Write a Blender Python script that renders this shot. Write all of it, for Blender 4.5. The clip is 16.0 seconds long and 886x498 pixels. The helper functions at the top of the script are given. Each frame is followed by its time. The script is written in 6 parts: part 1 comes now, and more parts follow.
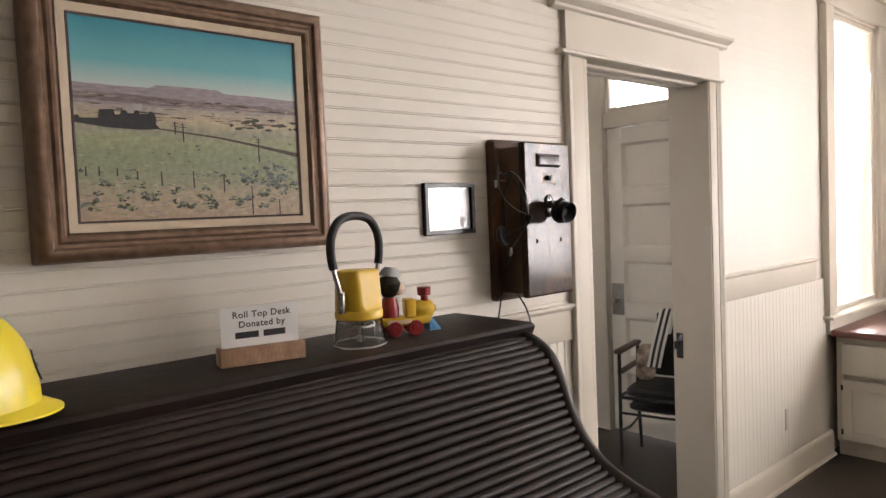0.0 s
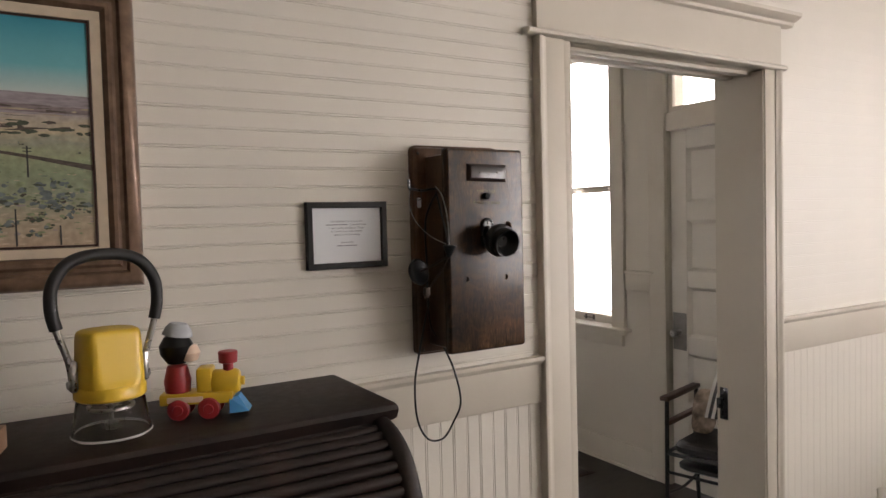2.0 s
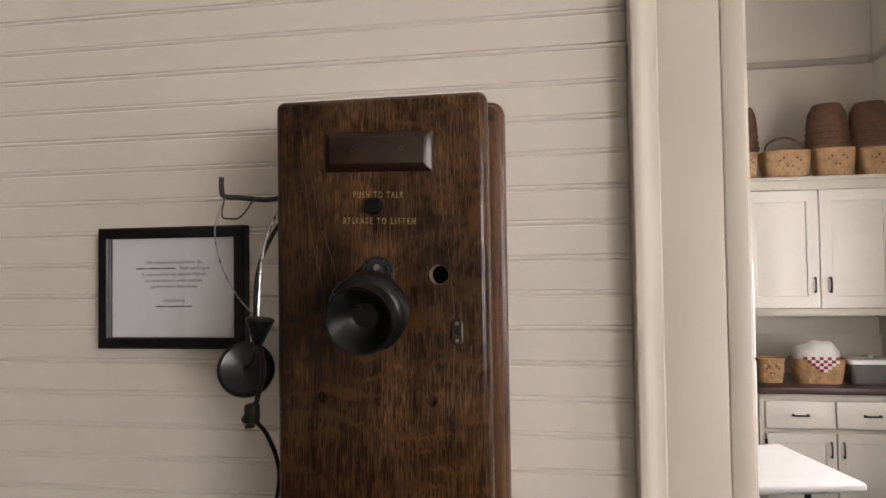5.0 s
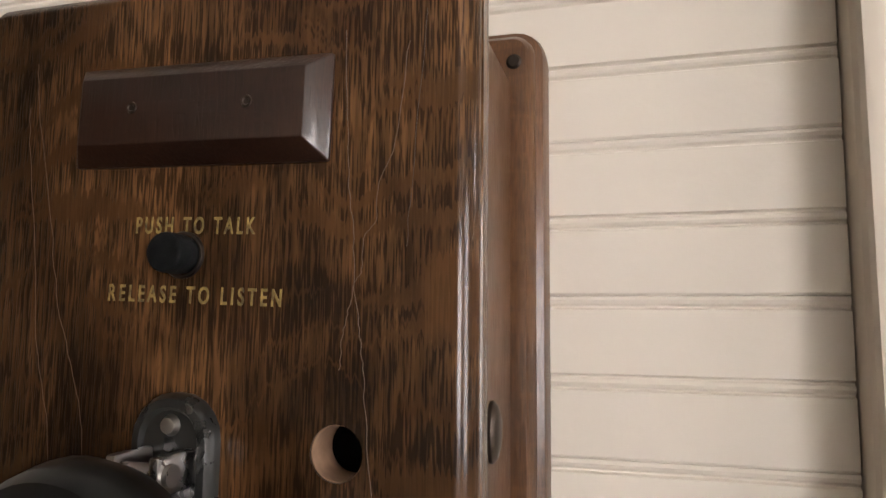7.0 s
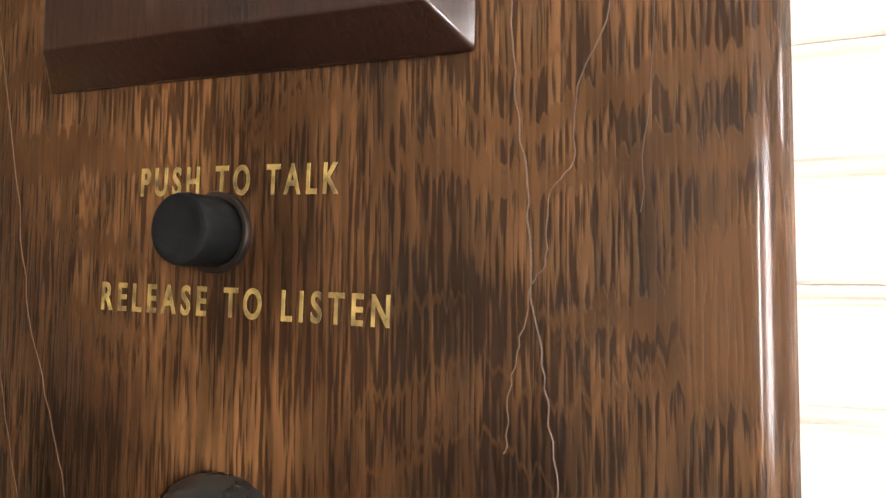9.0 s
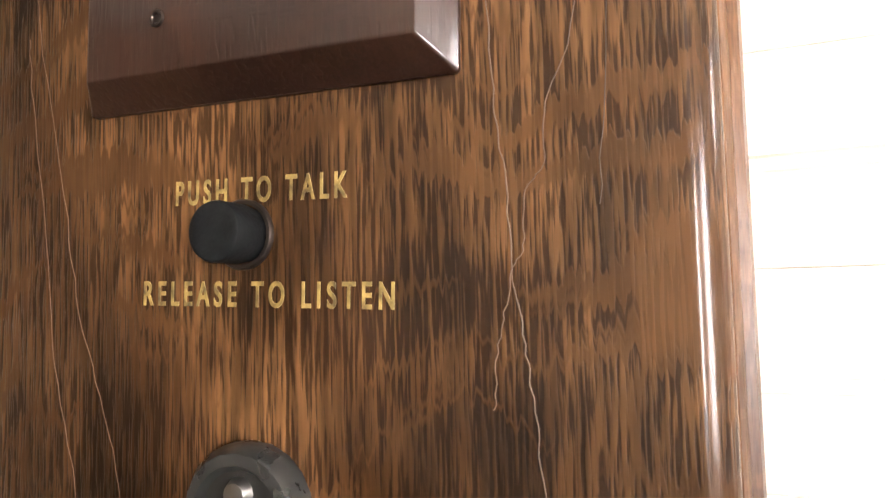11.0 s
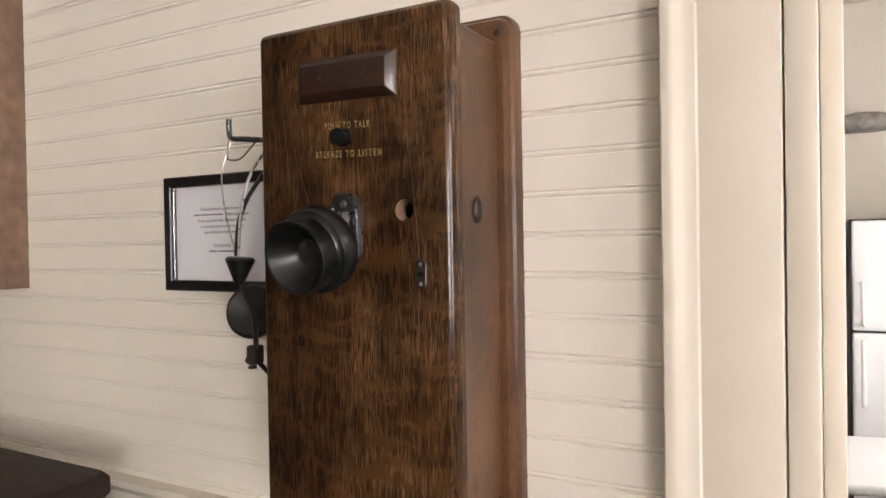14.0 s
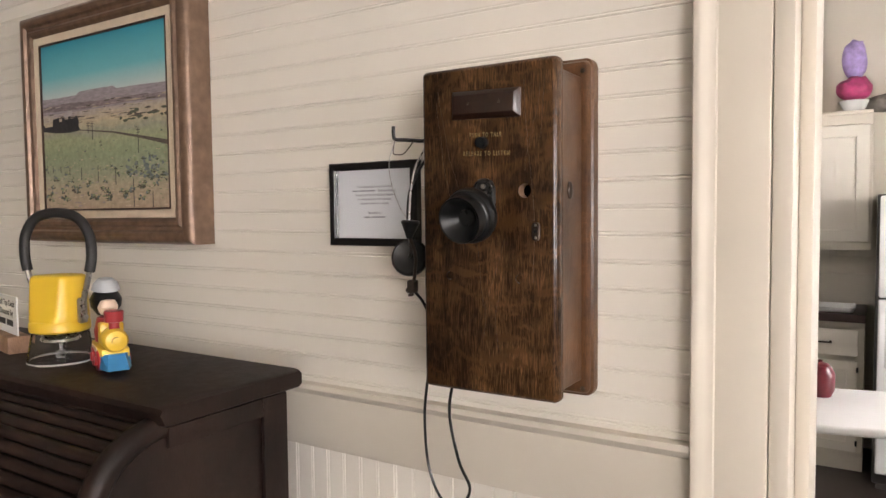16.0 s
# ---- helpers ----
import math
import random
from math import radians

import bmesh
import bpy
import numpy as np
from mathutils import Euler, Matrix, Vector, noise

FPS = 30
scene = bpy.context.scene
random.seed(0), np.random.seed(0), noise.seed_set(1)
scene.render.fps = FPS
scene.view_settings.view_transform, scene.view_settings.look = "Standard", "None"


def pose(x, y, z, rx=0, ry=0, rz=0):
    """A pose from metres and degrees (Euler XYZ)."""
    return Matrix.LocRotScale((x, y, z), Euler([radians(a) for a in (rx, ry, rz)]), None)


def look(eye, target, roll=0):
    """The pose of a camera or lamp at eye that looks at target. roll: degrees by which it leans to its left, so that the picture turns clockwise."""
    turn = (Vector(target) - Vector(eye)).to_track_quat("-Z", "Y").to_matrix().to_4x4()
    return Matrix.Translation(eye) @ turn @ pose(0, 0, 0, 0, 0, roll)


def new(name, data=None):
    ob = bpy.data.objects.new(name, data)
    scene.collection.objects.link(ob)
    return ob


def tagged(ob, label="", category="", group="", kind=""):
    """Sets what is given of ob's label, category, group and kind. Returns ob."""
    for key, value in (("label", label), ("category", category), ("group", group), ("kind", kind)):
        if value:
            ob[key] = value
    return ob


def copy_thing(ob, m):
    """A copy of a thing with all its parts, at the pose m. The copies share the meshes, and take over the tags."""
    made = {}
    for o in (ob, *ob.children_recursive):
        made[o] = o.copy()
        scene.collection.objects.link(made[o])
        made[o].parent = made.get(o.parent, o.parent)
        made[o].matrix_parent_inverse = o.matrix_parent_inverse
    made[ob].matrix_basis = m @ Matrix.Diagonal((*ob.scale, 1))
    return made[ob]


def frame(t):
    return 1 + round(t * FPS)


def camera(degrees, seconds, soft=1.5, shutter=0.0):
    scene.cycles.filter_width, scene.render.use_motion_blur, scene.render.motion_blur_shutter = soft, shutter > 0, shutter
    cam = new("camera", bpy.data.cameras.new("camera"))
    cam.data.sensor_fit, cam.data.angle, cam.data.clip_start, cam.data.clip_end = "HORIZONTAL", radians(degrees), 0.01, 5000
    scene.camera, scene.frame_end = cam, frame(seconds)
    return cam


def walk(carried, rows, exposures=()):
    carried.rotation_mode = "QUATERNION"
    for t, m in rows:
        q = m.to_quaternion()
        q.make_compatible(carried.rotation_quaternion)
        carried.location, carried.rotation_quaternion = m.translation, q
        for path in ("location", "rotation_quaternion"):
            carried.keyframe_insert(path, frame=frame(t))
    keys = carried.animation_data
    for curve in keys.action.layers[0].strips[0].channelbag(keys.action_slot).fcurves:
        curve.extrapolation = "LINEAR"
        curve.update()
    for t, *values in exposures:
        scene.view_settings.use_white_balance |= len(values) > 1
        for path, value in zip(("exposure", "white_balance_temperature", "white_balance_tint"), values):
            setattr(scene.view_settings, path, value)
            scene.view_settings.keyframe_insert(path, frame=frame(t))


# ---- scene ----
cam = camera(65.1, 16.0)
PATH = [
    (0, (0.11, -0.015, 1.58), (1.424, 1.488, 1.476), -2.4),
    (0.5, (0.256, 0.082, 1.586), (1.576, 1.583, 1.502), -2.0),
    (1, (0.368, 0.136, 1.597), (1.699, 1.625, 1.495), -3.2),
    (1.5, (0.566, 0.154, 1.592), (1.899, 1.641, 1.491), -3.2),
    (2, (0.884, 0.052, 1.622), (1.922, 1.76, 1.539), -1.5),
    (2.5, (1.16, 0.05, 1.614), (2.055, 1.838, 1.569), -1.3),
    (3, (1.445, 0.132, 1.622), (2.148, 2.005, 1.625), -2.2),
    (3.5, (1.728, 0.188, 1.62), (2.096, 2.154, 1.614), -2.2),
    (4, (1.903, 0.341, 1.613), (1.98, 2.34, 1.613), -2.8),
    (4.5, (2.02, 0.58, 1.606), (1.862, 2.573, 1.665), -0.5),
    (4.7, (2.062, 0.659, 1.606), (1.816, 2.643, 1.667), -0.7),
    (6.8, (2.062, 1.173, 1.654), (1.559, 3.098, 1.855), 0.1),
    (7, (2.043, 1.229, 1.651), (1.511, 3.144, 1.875), 0.6),
    (7.5, (2.006, 1.314, 1.665), (1.325, 3.189, 1.809), 0.6),
    (8, (1.983, 1.338, 1.665), (1.266, 3.202, 1.782), 0.9),
    (8.5, (1.976, 1.339, 1.666), (1.246, 3.198, 1.779), 0.8),
    (11, (1.987, 1.316, 1.661), (1.243, 3.167, 1.796), -1.4),
    (11.5, (2.018, 1.239, 1.647), (1.282, 3.09, 1.834), -1.2),
    (12, (2.048, 1.133, 1.616), (1.329, 2.991, 1.788), -1.1),
    (12.5, (2.067, 1.059, 1.59), (1.359, 2.927, 1.669), -1.3),
    (13, (2.129, 1.02, 1.58), (1.415, 2.887, 1.641), -0.6),
    (13.5, (2.227, 0.973, 1.579), (1.352, 2.771, 1.565), -0.5),
    (14, (2.282, 0.918, 1.576), (1.314, 2.668, 1.552), -1.0),
    (14.5, (2.312, 0.839, 1.576), (1.372, 2.605, 1.541), -1.0),
    (15, (2.322, 0.711, 1.585), (1.332, 2.448, 1.546), -1.5),
    (15.5, (2.348, 0.612, 1.561), (1.329, 2.333, 1.533), -0.4),
    (16, (2.373, 0.543, 1.575), (1.316, 2.237, 1.469), -0.6),
]
EXPOSURE = [(0, -0.25), (0.5, -0.5), (1.0, -0.58), (1.5, -0.6), (2.0, -0.75), (2.5, -1.18), (3.0, -1.78), (3.5, -2.0), (4.0, -1.56), (4.5, -1.0), (4.7, -0.82), (7.0, -0.17), (7.5, -0.13), (8.0, 0.28), (8.5, 0.72), (11.0, 1.42), (11.5, 1.08), (12.0, 0.52), (12.5, 0.34), (13.0, 0.06), (14.0, 0.0), (15.0, -0.02), (16.0, -0.06)]
walk(cam, [(t, look(eye, target, roll)) for t, eye, target, roll in PATH],
     [(t, e, 6500, 18) for t, e in EXPOSURE])

# ---- world and light ----
world = bpy.data.worlds.new("world")
scene.world = world
world.use_nodes = True
wn = world.node_tree
sky = wn.nodes.new("ShaderNodeTexSky")
sky.sky_type = 'NISHITA'
sky.sun_disc = False
sky.sun_elevation = radians(50)
sky.sun_rotation = radians(200)
wn.links.new(sky.outputs[0], wn.nodes["Background"].inputs[0])
wn.nodes["Background"].inputs[1].default_value = 0.12


def window_light(name, m, w, h, power, col=(1.0, 0.97, 0.92)):
    d = bpy.data.lights.new(name, 'AREA')
    d.shape, d.size, d.size_y, d.energy, d.color = 'RECTANGLE', w, h, power, col
    ob = new(name, d)
    ob.matrix_world = m
    return ob


# daylight entering each window opening
window_light("daylight_bay_north", look((5.12, 1.72, 1.78), (5.02, 0.0, 1.6)), 0.8, 1.8, 8)
window_light("daylight_bay_east", look((5.71, 0.15, 1.75), (2.0, 0.4, 2.9)), 0.95, 1.7, 36)
window_light("daylight_bay_east_far", look((5.71, -1.97, 1.75), (2.0, -0.9, 2.9)), 0.95, 1.7, 95)
window_light("daylight_east", look((5.71, -3.245, 1.75), (2.0, -1.8, 2.9)), 0.90, 1.7, 90)
window_light("daylight_kitchen", look((4.34, 3.85, 1.80), (2.78, 4.9, 2.5)), 1.1, 1.8, 96)
# added fill for the dark kitchen, at an invented window out of view
window_light("fill_kitchen_west", look((-1.6 + 0.03, 3.7, 1.78), (2.6, 3.7, 1.5)), 1.3, 1.7, 1.2)

# ---- materials ----


def nodes_of(name):
    m = bpy.data.materials.new(name)
    m.use_nodes = True
    nt = m.node_tree
    return m, nt, nt.nodes["Principled BSDF"]


def paint(name, col, rough=0.5, metal=0.0, var=0.12, scale=6.0, bump=0.05, bscale=120.0, coat=0.0, stretch=(1, 1, 1), spec=0.5, dirt=0.0):
    m, nt, b = nodes_of(name)
    tc = nt.nodes.new("ShaderNodeTexCoord")
    mp = nt.nodes.new("ShaderNodeMapping")
    mp.inputs["Scale"].default_value = stretch
    nt.links.new(tc.outputs["Object"], mp.inputs[0])
    n1 = nt.nodes.new("ShaderNodeTexNoise")
    n1.inputs["Scale"].default_value = scale
    n1.inputs["Detail"].default_value = 6
    n2 = nt.nodes.new("ShaderNodeTexNoise")
    n2.inputs["Scale"].default_value = bscale
    n2.inputs["Detail"].default_value = 4
    nt.links.new(mp.outputs[0], n1.inputs["Vector"])
    nt.links.new(mp.outputs[0], n2.inputs["Vector"])
    ramp = nt.nodes.new("ShaderNodeValToRGB")
    ramp.color_ramp.elements[0].position, ramp.color_ramp.elements[1].position = 0.3, 0.75
    ramp.color_ramp.elements[0].color = (*[c * (1 - var) for c in col], 1)
    ramp.color_ramp.elements[1].color = (*[min(1, c * (1 + var * 0.6)) for c in col], 1)
    nt.links.new(n1.outputs["Fac"], ramp.inputs[0])
    nt.links.new(ramp.outputs[0], b.inputs["Base Color"])
    rr = nt.nodes.new("ShaderNodeMapRange")
    rr.inputs["To Min"].default_value, rr.inputs["To Max"].default_value = max(0.02, rough - 0.08), min(1, rough + 0.1)
    nt.links.new(n2.outputs["Fac"], rr.inputs["Value"])
    nt.links.new(rr.outputs[0], b.inputs["Roughness"])
    b.inputs["Metallic"].default_value = metal
    b.inputs["Coat Weight"].default_value = coat
    b.inputs["Coat Roughness"].default_value = 0.12
    b.inputs["Specular IOR Level"].default_value = spec
    bp = nt.nodes.new("ShaderNodeBump")
    bp.inputs["Strength"].default_value = bump
    bp.inputs["Distance"].default_value = 0.002
    nt.links.new(n2.outputs["Fac"], bp.inputs["Height"])
    nt.links.new(bp.outputs[0], b.inputs["Normal"])
    return m


def oak(name, dark, mid, light, rough=0.28, pores=1.0, flecks=1.0, coat=0.5, coat_rough=0.15, spec=0.3):
    """Quarter-sawn oak: vertical pores, cross-grain ray flecks, slow tone changes."""
    m, nt, b = nodes_of(name)
    tc = nt.nodes.new("ShaderNodeTexCoord")

    def noise_at(sc, scale=1.0, detail=3.0, dist=0.0):
        mp = nt.nodes.new("ShaderNodeMapping")
        mp.inputs["Scale"].default_value = sc
        nt.links.new(tc.outputs["Object"], mp.inputs[0])
        n = nt.nodes.new("ShaderNodeTexNoise")
        n.inputs["Scale"].default_value = scale
        n.inputs["Detail"].default_value = detail
        n.inputs["Distortion"].default_value = dist
        nt.links.new(mp.outputs[0], n.inputs["Vector"])
        return n.outputs["Fac"]

    def ramp(src, p0, p1, c0, c1):
        r = nt.nodes.new("ShaderNodeValToRGB")
        r.color_ramp.elements[0].position, r.color_ramp.elements[1].position = p0, p1
        r.color_ramp.elements[0].color, r.color_ramp.elements[1].color = (*c0, 1), (*c1, 1)
        nt.links.new(src, r.inputs[0])
        return r.outputs[0]

    def mix(fac, a, c, mode='MIX'):
        x = nt.nodes.new("ShaderNodeMix")
        x.data_type, x.blend_type = 'RGBA', mode
        if isinstance(fac, float):
            x.inputs[0].default_value = fac
        else:
            nt.links.new(fac, x.inputs[0])
        for sock, v in ((x.inputs[6], a), (x.inputs[7], c)):
            if isinstance(v, tuple):
                sock.default_value = (*v, 1)
            else:
                nt.links.new(v, sock)
        return x.outputs[2]

    tone = ramp(noise_at((9, 9, 6), 1.0, 5, 0.8), 0.34, 0.64, dark, mid)
    fleck = noise_at((20, 20, 85), 1.0, 3.0, 0.8)
    fleck_mask = ramp(fleck, 0.555, 0.66, (0, 0, 0), (flecks, flecks, flecks))
    col = mix(fleck_mask, tone, light)
    pore = ramp(noise_at((470, 470, 52), 1.0, 2.2, 0.3), 0.44, 0.535, (1, 1, 1), (0, 0, 0))
    gate = ramp(fleck, 0.52, 0.62, (1, 1, 1), (0.10, 0.10, 0.10))
    gate2 = ramp(noise_at((8, 8, 10), 1.0, 4, 0.8), 0.34, 0.64, (0.25, 0.25, 0.25), (1, 1, 1))
    deep = mix(1.0, mix(1.0, pore, gate, 'MULTIPLY'), gate2, 'MULTIPLY')
    deep = mix(1.0, deep, (0.9 * pores, 0.9 * pores, 0.9 * pores), 'MULTIPLY')
    shade = tuple(c * 0.42 for c in dark)
    col = mix(deep, col, shade)
    fine = ramp(noise_at((1300, 1300, 110), 1.0, 2), 0.3, 0.7, (0.72, 0.72, 0.72), (1.15, 1.15, 1.15))
    col = mix(1.0, col, fine, 'MULTIPLY')
    worn = ramp(noise_at((7, 7, 5), 1.0, 6, 0.4), 0.35, 0.62, (0.45, 0.43, 0.42), (1.0, 1.0, 1.0))
    col = mix(1.0, col, worn, 'MULTIPLY')
    nt.links.new(col, b.inputs["Base Color"])
    rr = nt.nodes.new("ShaderNodeMapRange")
    rr.inputs["To Min"].default_value, rr.inputs["To Max"].default_value = rough - 0.06, rough + 0.16
    nt.links.new(noise_at((60, 60, 40), 1.0, 5), rr.inputs["Value"])
    nt.links.new(rr.outputs[0], b.inputs["Roughness"])
    b.inputs["Coat Weight"].default_value = coat
    b.inputs["Coat Roughness"].default_value = coat_rough
    b.inputs["Specular IOR Level"].default_value = spec
    bp = nt.nodes.new("ShaderNodeBump")
    bp.invert = True
    bp.inputs["Strength"].default_value = 0.35
    bp.inputs["Distance"].default_value = 0.0006
    nt.links.new(deep, bp.inputs["Height"])
    nt.links.new(bp.outputs[0], b.inputs["Normal"])
    return m


def quartered_oak(name):
    """Varnished quarter-sawn oak close to: dense upright pores, cut by wavy ray-fleck bands with comb-like edges."""
    m, nt, b = nodes_of(name)
    tc = nt.nodes.new("ShaderNodeTexCoord")
    obj = tc.outputs["Object"]

    def noise_on(vec, sc, detail=2.0, dist=0.0):
        mp = nt.nodes.new("ShaderNodeMapping")
        mp.inputs["Scale"].default_value = sc
        nt.links.new(vec, mp.inputs[0])
        n = nt.nodes.new("ShaderNodeTexNoise")
        n.inputs["Scale"].default_value, n.inputs["Detail"].default_value, n.inputs["Distortion"].default_value = 1.0, detail, dist
        nt.links.new(mp.outputs[0], n.inputs["Vector"])
        return n.outputs["Fac"]

    def calc(op, a, c, d=None):
        x = nt.nodes.new("ShaderNodeMath")
        x.operation = op
        for sock, v in zip(x.inputs, (a, c) if d is None else (a, c, d)):
            if isinstance(v, (int, float)):
                sock.default_value = v
            else:
                nt.links.new(v, sock)
        return x.outputs[0]

    def span(v, f0, f1, t0, t1):
        x = nt.nodes.new("ShaderNodeMapRange")
        x.interpolation_type = 'SMOOTHSTEP'
        for k, q in zip(("From Min", "From Max", "To Min", "To Max"), (f0, f1, t0, t1)):
            x.inputs[k].default_value = q
        nt.links.new(v, x.inputs["Value"])
        return x.outputs[0]

    def blend(fac, a, c):
        x = nt.nodes.new("ShaderNodeMix")
        x.data_type = 'RGBA'
        nt.links.new(fac, x.inputs[0])
        for sock, v in ((x.inputs[6], a), (x.inputs[7], c)):
            if isinstance(v, tuple):
                sock.default_value = (*v, 1)
            else:
                nt.links.new(v, sock)
        return x.outputs[2]

    def times(col, v):
        x = nt.nodes.new("ShaderNodeVectorMath")
        x.operation = 'SCALE'
        nt.links.new(col, x.inputs[0])
        nt.links.new(v, x.inputs["Scale"])
        return x.outputs[0]

    sep = nt.nodes.new("ShaderNodeSeparateXYZ")
    nt.links.new(obj, sep.inputs[0])
    comb = noise_on(obj, (620, 620, 10), 1.0)
    wave = noise_on(obj, (15, 15, 4), 2.0)
    z2 = calc('ADD', sep.outputs[2], calc('ADD', calc('MULTIPLY', calc('SUBTRACT', comb, 0.5), 0.016), calc('MULTIPLY', calc('SUBTRACT', wave, 0.5), 0.075)))
    warped = nt.nodes.new("ShaderNodeCombineXYZ")
    nt.links.new(sep.outputs[0], warped.inputs[0])
    nt.links.new(sep.outputs[1], warped.inputs[1])
    nt.links.new(z2, warped.inputs[2])
    fleck_n = noise_on(warped.outputs[0], (13, 13, 88), 2.0)
    fleck = span(fleck_n, 0.535, 0.615, 0.0, 1.0)
    # pores run upright; their depth swells and fades from band to band
    band = noise_on(warped.outputs[0], (11, 11, 60), 2.0)
    pore_n = noise_on(obj, (1150, 1150, 58), 2.0, 0.12)
    pore_v = calc('ADD', pore_n, calc('MULTIPLY', calc('SUBTRACT', band, 0.5), 0.34))
    pore = calc('MULTIPLY', span(pore_v, 0.415, 0.585, 1.0, 0.0), span(fleck, 0.0, 1.0, 1.0, 0.26))
    streak = noise_on(obj, (330, 330, 22), 2.0)
    tone = noise_on(obj, (17, 17, 9), 4.0, 0.6)
    ground = blend(span(tone, 0.34, 0.66, 0.0, 1.0), (0.065, 0.0295, 0.0112), (0.140, 0.068, 0.0265))
    ground = times(ground, span(streak, 0.3, 0.7, 0.62, 1.30))
    col = blend(fleck, ground, (0.090, 0.041, 0.0155))
    col = blend(calc('MULTIPLY', pore, 0.82), col, (0.0155, 0.0066, 0.0031))
    # old dark varnish in upright blotches
    blotch = noise_on(obj, (34, 34, 9), 5.0, 0.5)
    col = times(col, span(blotch, 0.47, 0.68, 1.0, 0.42))
    # colour falls to about half towards the left edge, unevenly
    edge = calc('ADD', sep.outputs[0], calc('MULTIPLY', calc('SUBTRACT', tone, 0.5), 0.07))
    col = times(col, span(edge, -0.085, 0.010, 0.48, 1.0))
    # three worn, handled stains on the front
    for cx, cz, rx_, rz_, deep in ((0.088, 0.338, 0.060, 0.034, 0.55), (0.066, 0.272, 0.050, 0.046, 0.62), (-0.010, 0.115, 0.070, 0.055, 0.70)):
        dx = calc('POWER', calc('ABSOLUTE', calc('DIVIDE', calc('SUBTRACT', sep.outputs[0], cx), rx_), 0.0), 2.0)
        dz = calc('POWER', calc('ABSOLUTE', calc('DIVIDE', calc('SUBTRACT', sep.outputs[2], cz), rz_), 0.0), 2.0)
        ring = calc('ADD', calc('ADD', dx, dz), calc('MULTIPLY', calc('SUBTRACT', blotch, 0.5), 3.0))
        col = times(col, span(ring, 0.2, 1.2, deep, 1.0))
    nt.links.new(col, b.inputs["Base Color"])
    nt.links.new(span(noise_on(obj, (60, 60, 40), 5.0), 0.3, 0.7, 0.30, 0.48), b.inputs["Roughness"])
    b.inputs["Coat Weight"].default_value = 0.55
    b.inputs["Coat Roughness"].default_value = 0.14
    b.inputs["Specular IOR Level"].default_value = 0.06
    bp = nt.nodes.new("ShaderNodeBump")
    bp.invert = True
    bp.inputs["Strength"].default_value, bp.inputs["Distance"].default_value = 0.35, 0.0004
    nt.links.new(pore, bp.inputs["Height"])
    nt.links.new(bp.outputs[0], b.inputs["Normal"])
    return m


def clear(name, tint=(1, 1, 1), rough=0.02, ior=1.45):
    m, nt, b = nodes_of(name)
    b.inputs["Base Color"].default_value = (*tint, 1)
    b.inputs["Transmission Weight"].default_value = 1.0
    b.inputs["Roughness"].default_value = rough
    b.inputs["IOR"].default_value = ior
    return m


def glow(name, col, strength):
    m, nt, b = nodes_of(name)
    b.inputs["Base Color"].default_value = (*col, 1)
    b.inputs["Emission Color"].default_value = (*col, 1)
    b.inputs["Emission Strength"].default_value = strength
    return m


CREAM = paint("cream_wall_paint", (0.74, 0.70, 0.62), 0.42, var=0.05, scale=2.5, bump=0.12, bscale=90)
RAIL_TAN = paint("tan_rail_paint", (0.42, 0.37, 0.30), 0.5, var=0.1)
# dark brown for the unseen west wall, chosen to weaken its bounced light
WEST_DARK = paint("unseen_west_wall_brown", (0.10, 0.065, 0.04), 0.45, var=0.2, scale=3)
CREAM_TRIM = paint("cream_trim_paint", (0.62, 0.57, 0.48), 0.46, var=0.05, scale=4, bump=0.10, bscale=70)
CREAM_DOOR = paint("cream_door_paint", (0.73, 0.69, 0.61), 0.38, var=0.05, scale=4, bump=0.10, bscale=70)
PLASTER = paint("kitchen_wall_paint", (0.61, 0.565, 0.48), 0.6, var=0.06, scale=1.6, bump=0.2, bscale=50)
CEILING = paint("ceiling_paint", (0.78, 0.76, 0.70), 0.7, var=0.04, scale=2, bump=0.1)
FLOORING = paint("dark_floor_boards", (0.030, 0.022, 0.018), 0.35, var=0.35, scale=5, bump=0.2, bscale=40, stretch=(1, 8, 1))
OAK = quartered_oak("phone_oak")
BARE_OAK = paint("bare_hole_wood", (0.30, 0.19, 0.12), 0.6, var=0.2, scale=200)
BUTTON = paint("matt_black_button", (0.006, 0.007, 0.0075), 0.6, var=0.4, scale=300, bump=0.1, bscale=900, spec=0.18)
OAK_SIDE = oak("phone_oak_side", (0.072, 0.032, 0.0145), (0.150, 0.070, 0.029), (0.175, 0.084, 0.036), flecks=0.3, pores=0.5, coat=0.2)
OAK_DARK = oak("phone_oak_dark", (0.022, 0.0088, 0.0052), (0.044, 0.0180, 0.0098), (0.054, 0.0220, 0.0115), flecks=0.2, pores=0.5, coat=0.55)
DESK = oak("desk_dark_wood", (0.0125, 0.0060, 0.0041), (0.0250, 0.0126, 0.0085), (0.0300, 0.0152, 0.0100), rough=0.48, pores=0.4, flecks=0.3, coat=0.05)
BLACK = paint("black_bakelite", (0.0055, 0.0062, 0.0062), 0.34, var=0.4, scale=60, bump=0.05, coat=0.15, spec=0.3)
BLACK_METAL = paint("black_enamel_metal", (0.015, 0.016, 0.015), 0.28, var=0.3, bump=0.05, coat=0.4)
FELT = paint("black_felt", (0.002, 0.002, 0.002), 0.95, var=0.2, spec=0.0)
RUBBER = paint("black_rubber", (0.014, 0.014, 0.014), 0.55, var=0.3, bump=0.1)
STEEL = paint("worn_steel", (0.42, 0.41, 0.39), 0.28, metal=1.0, var=0.25, scale=30, bump=0.05)
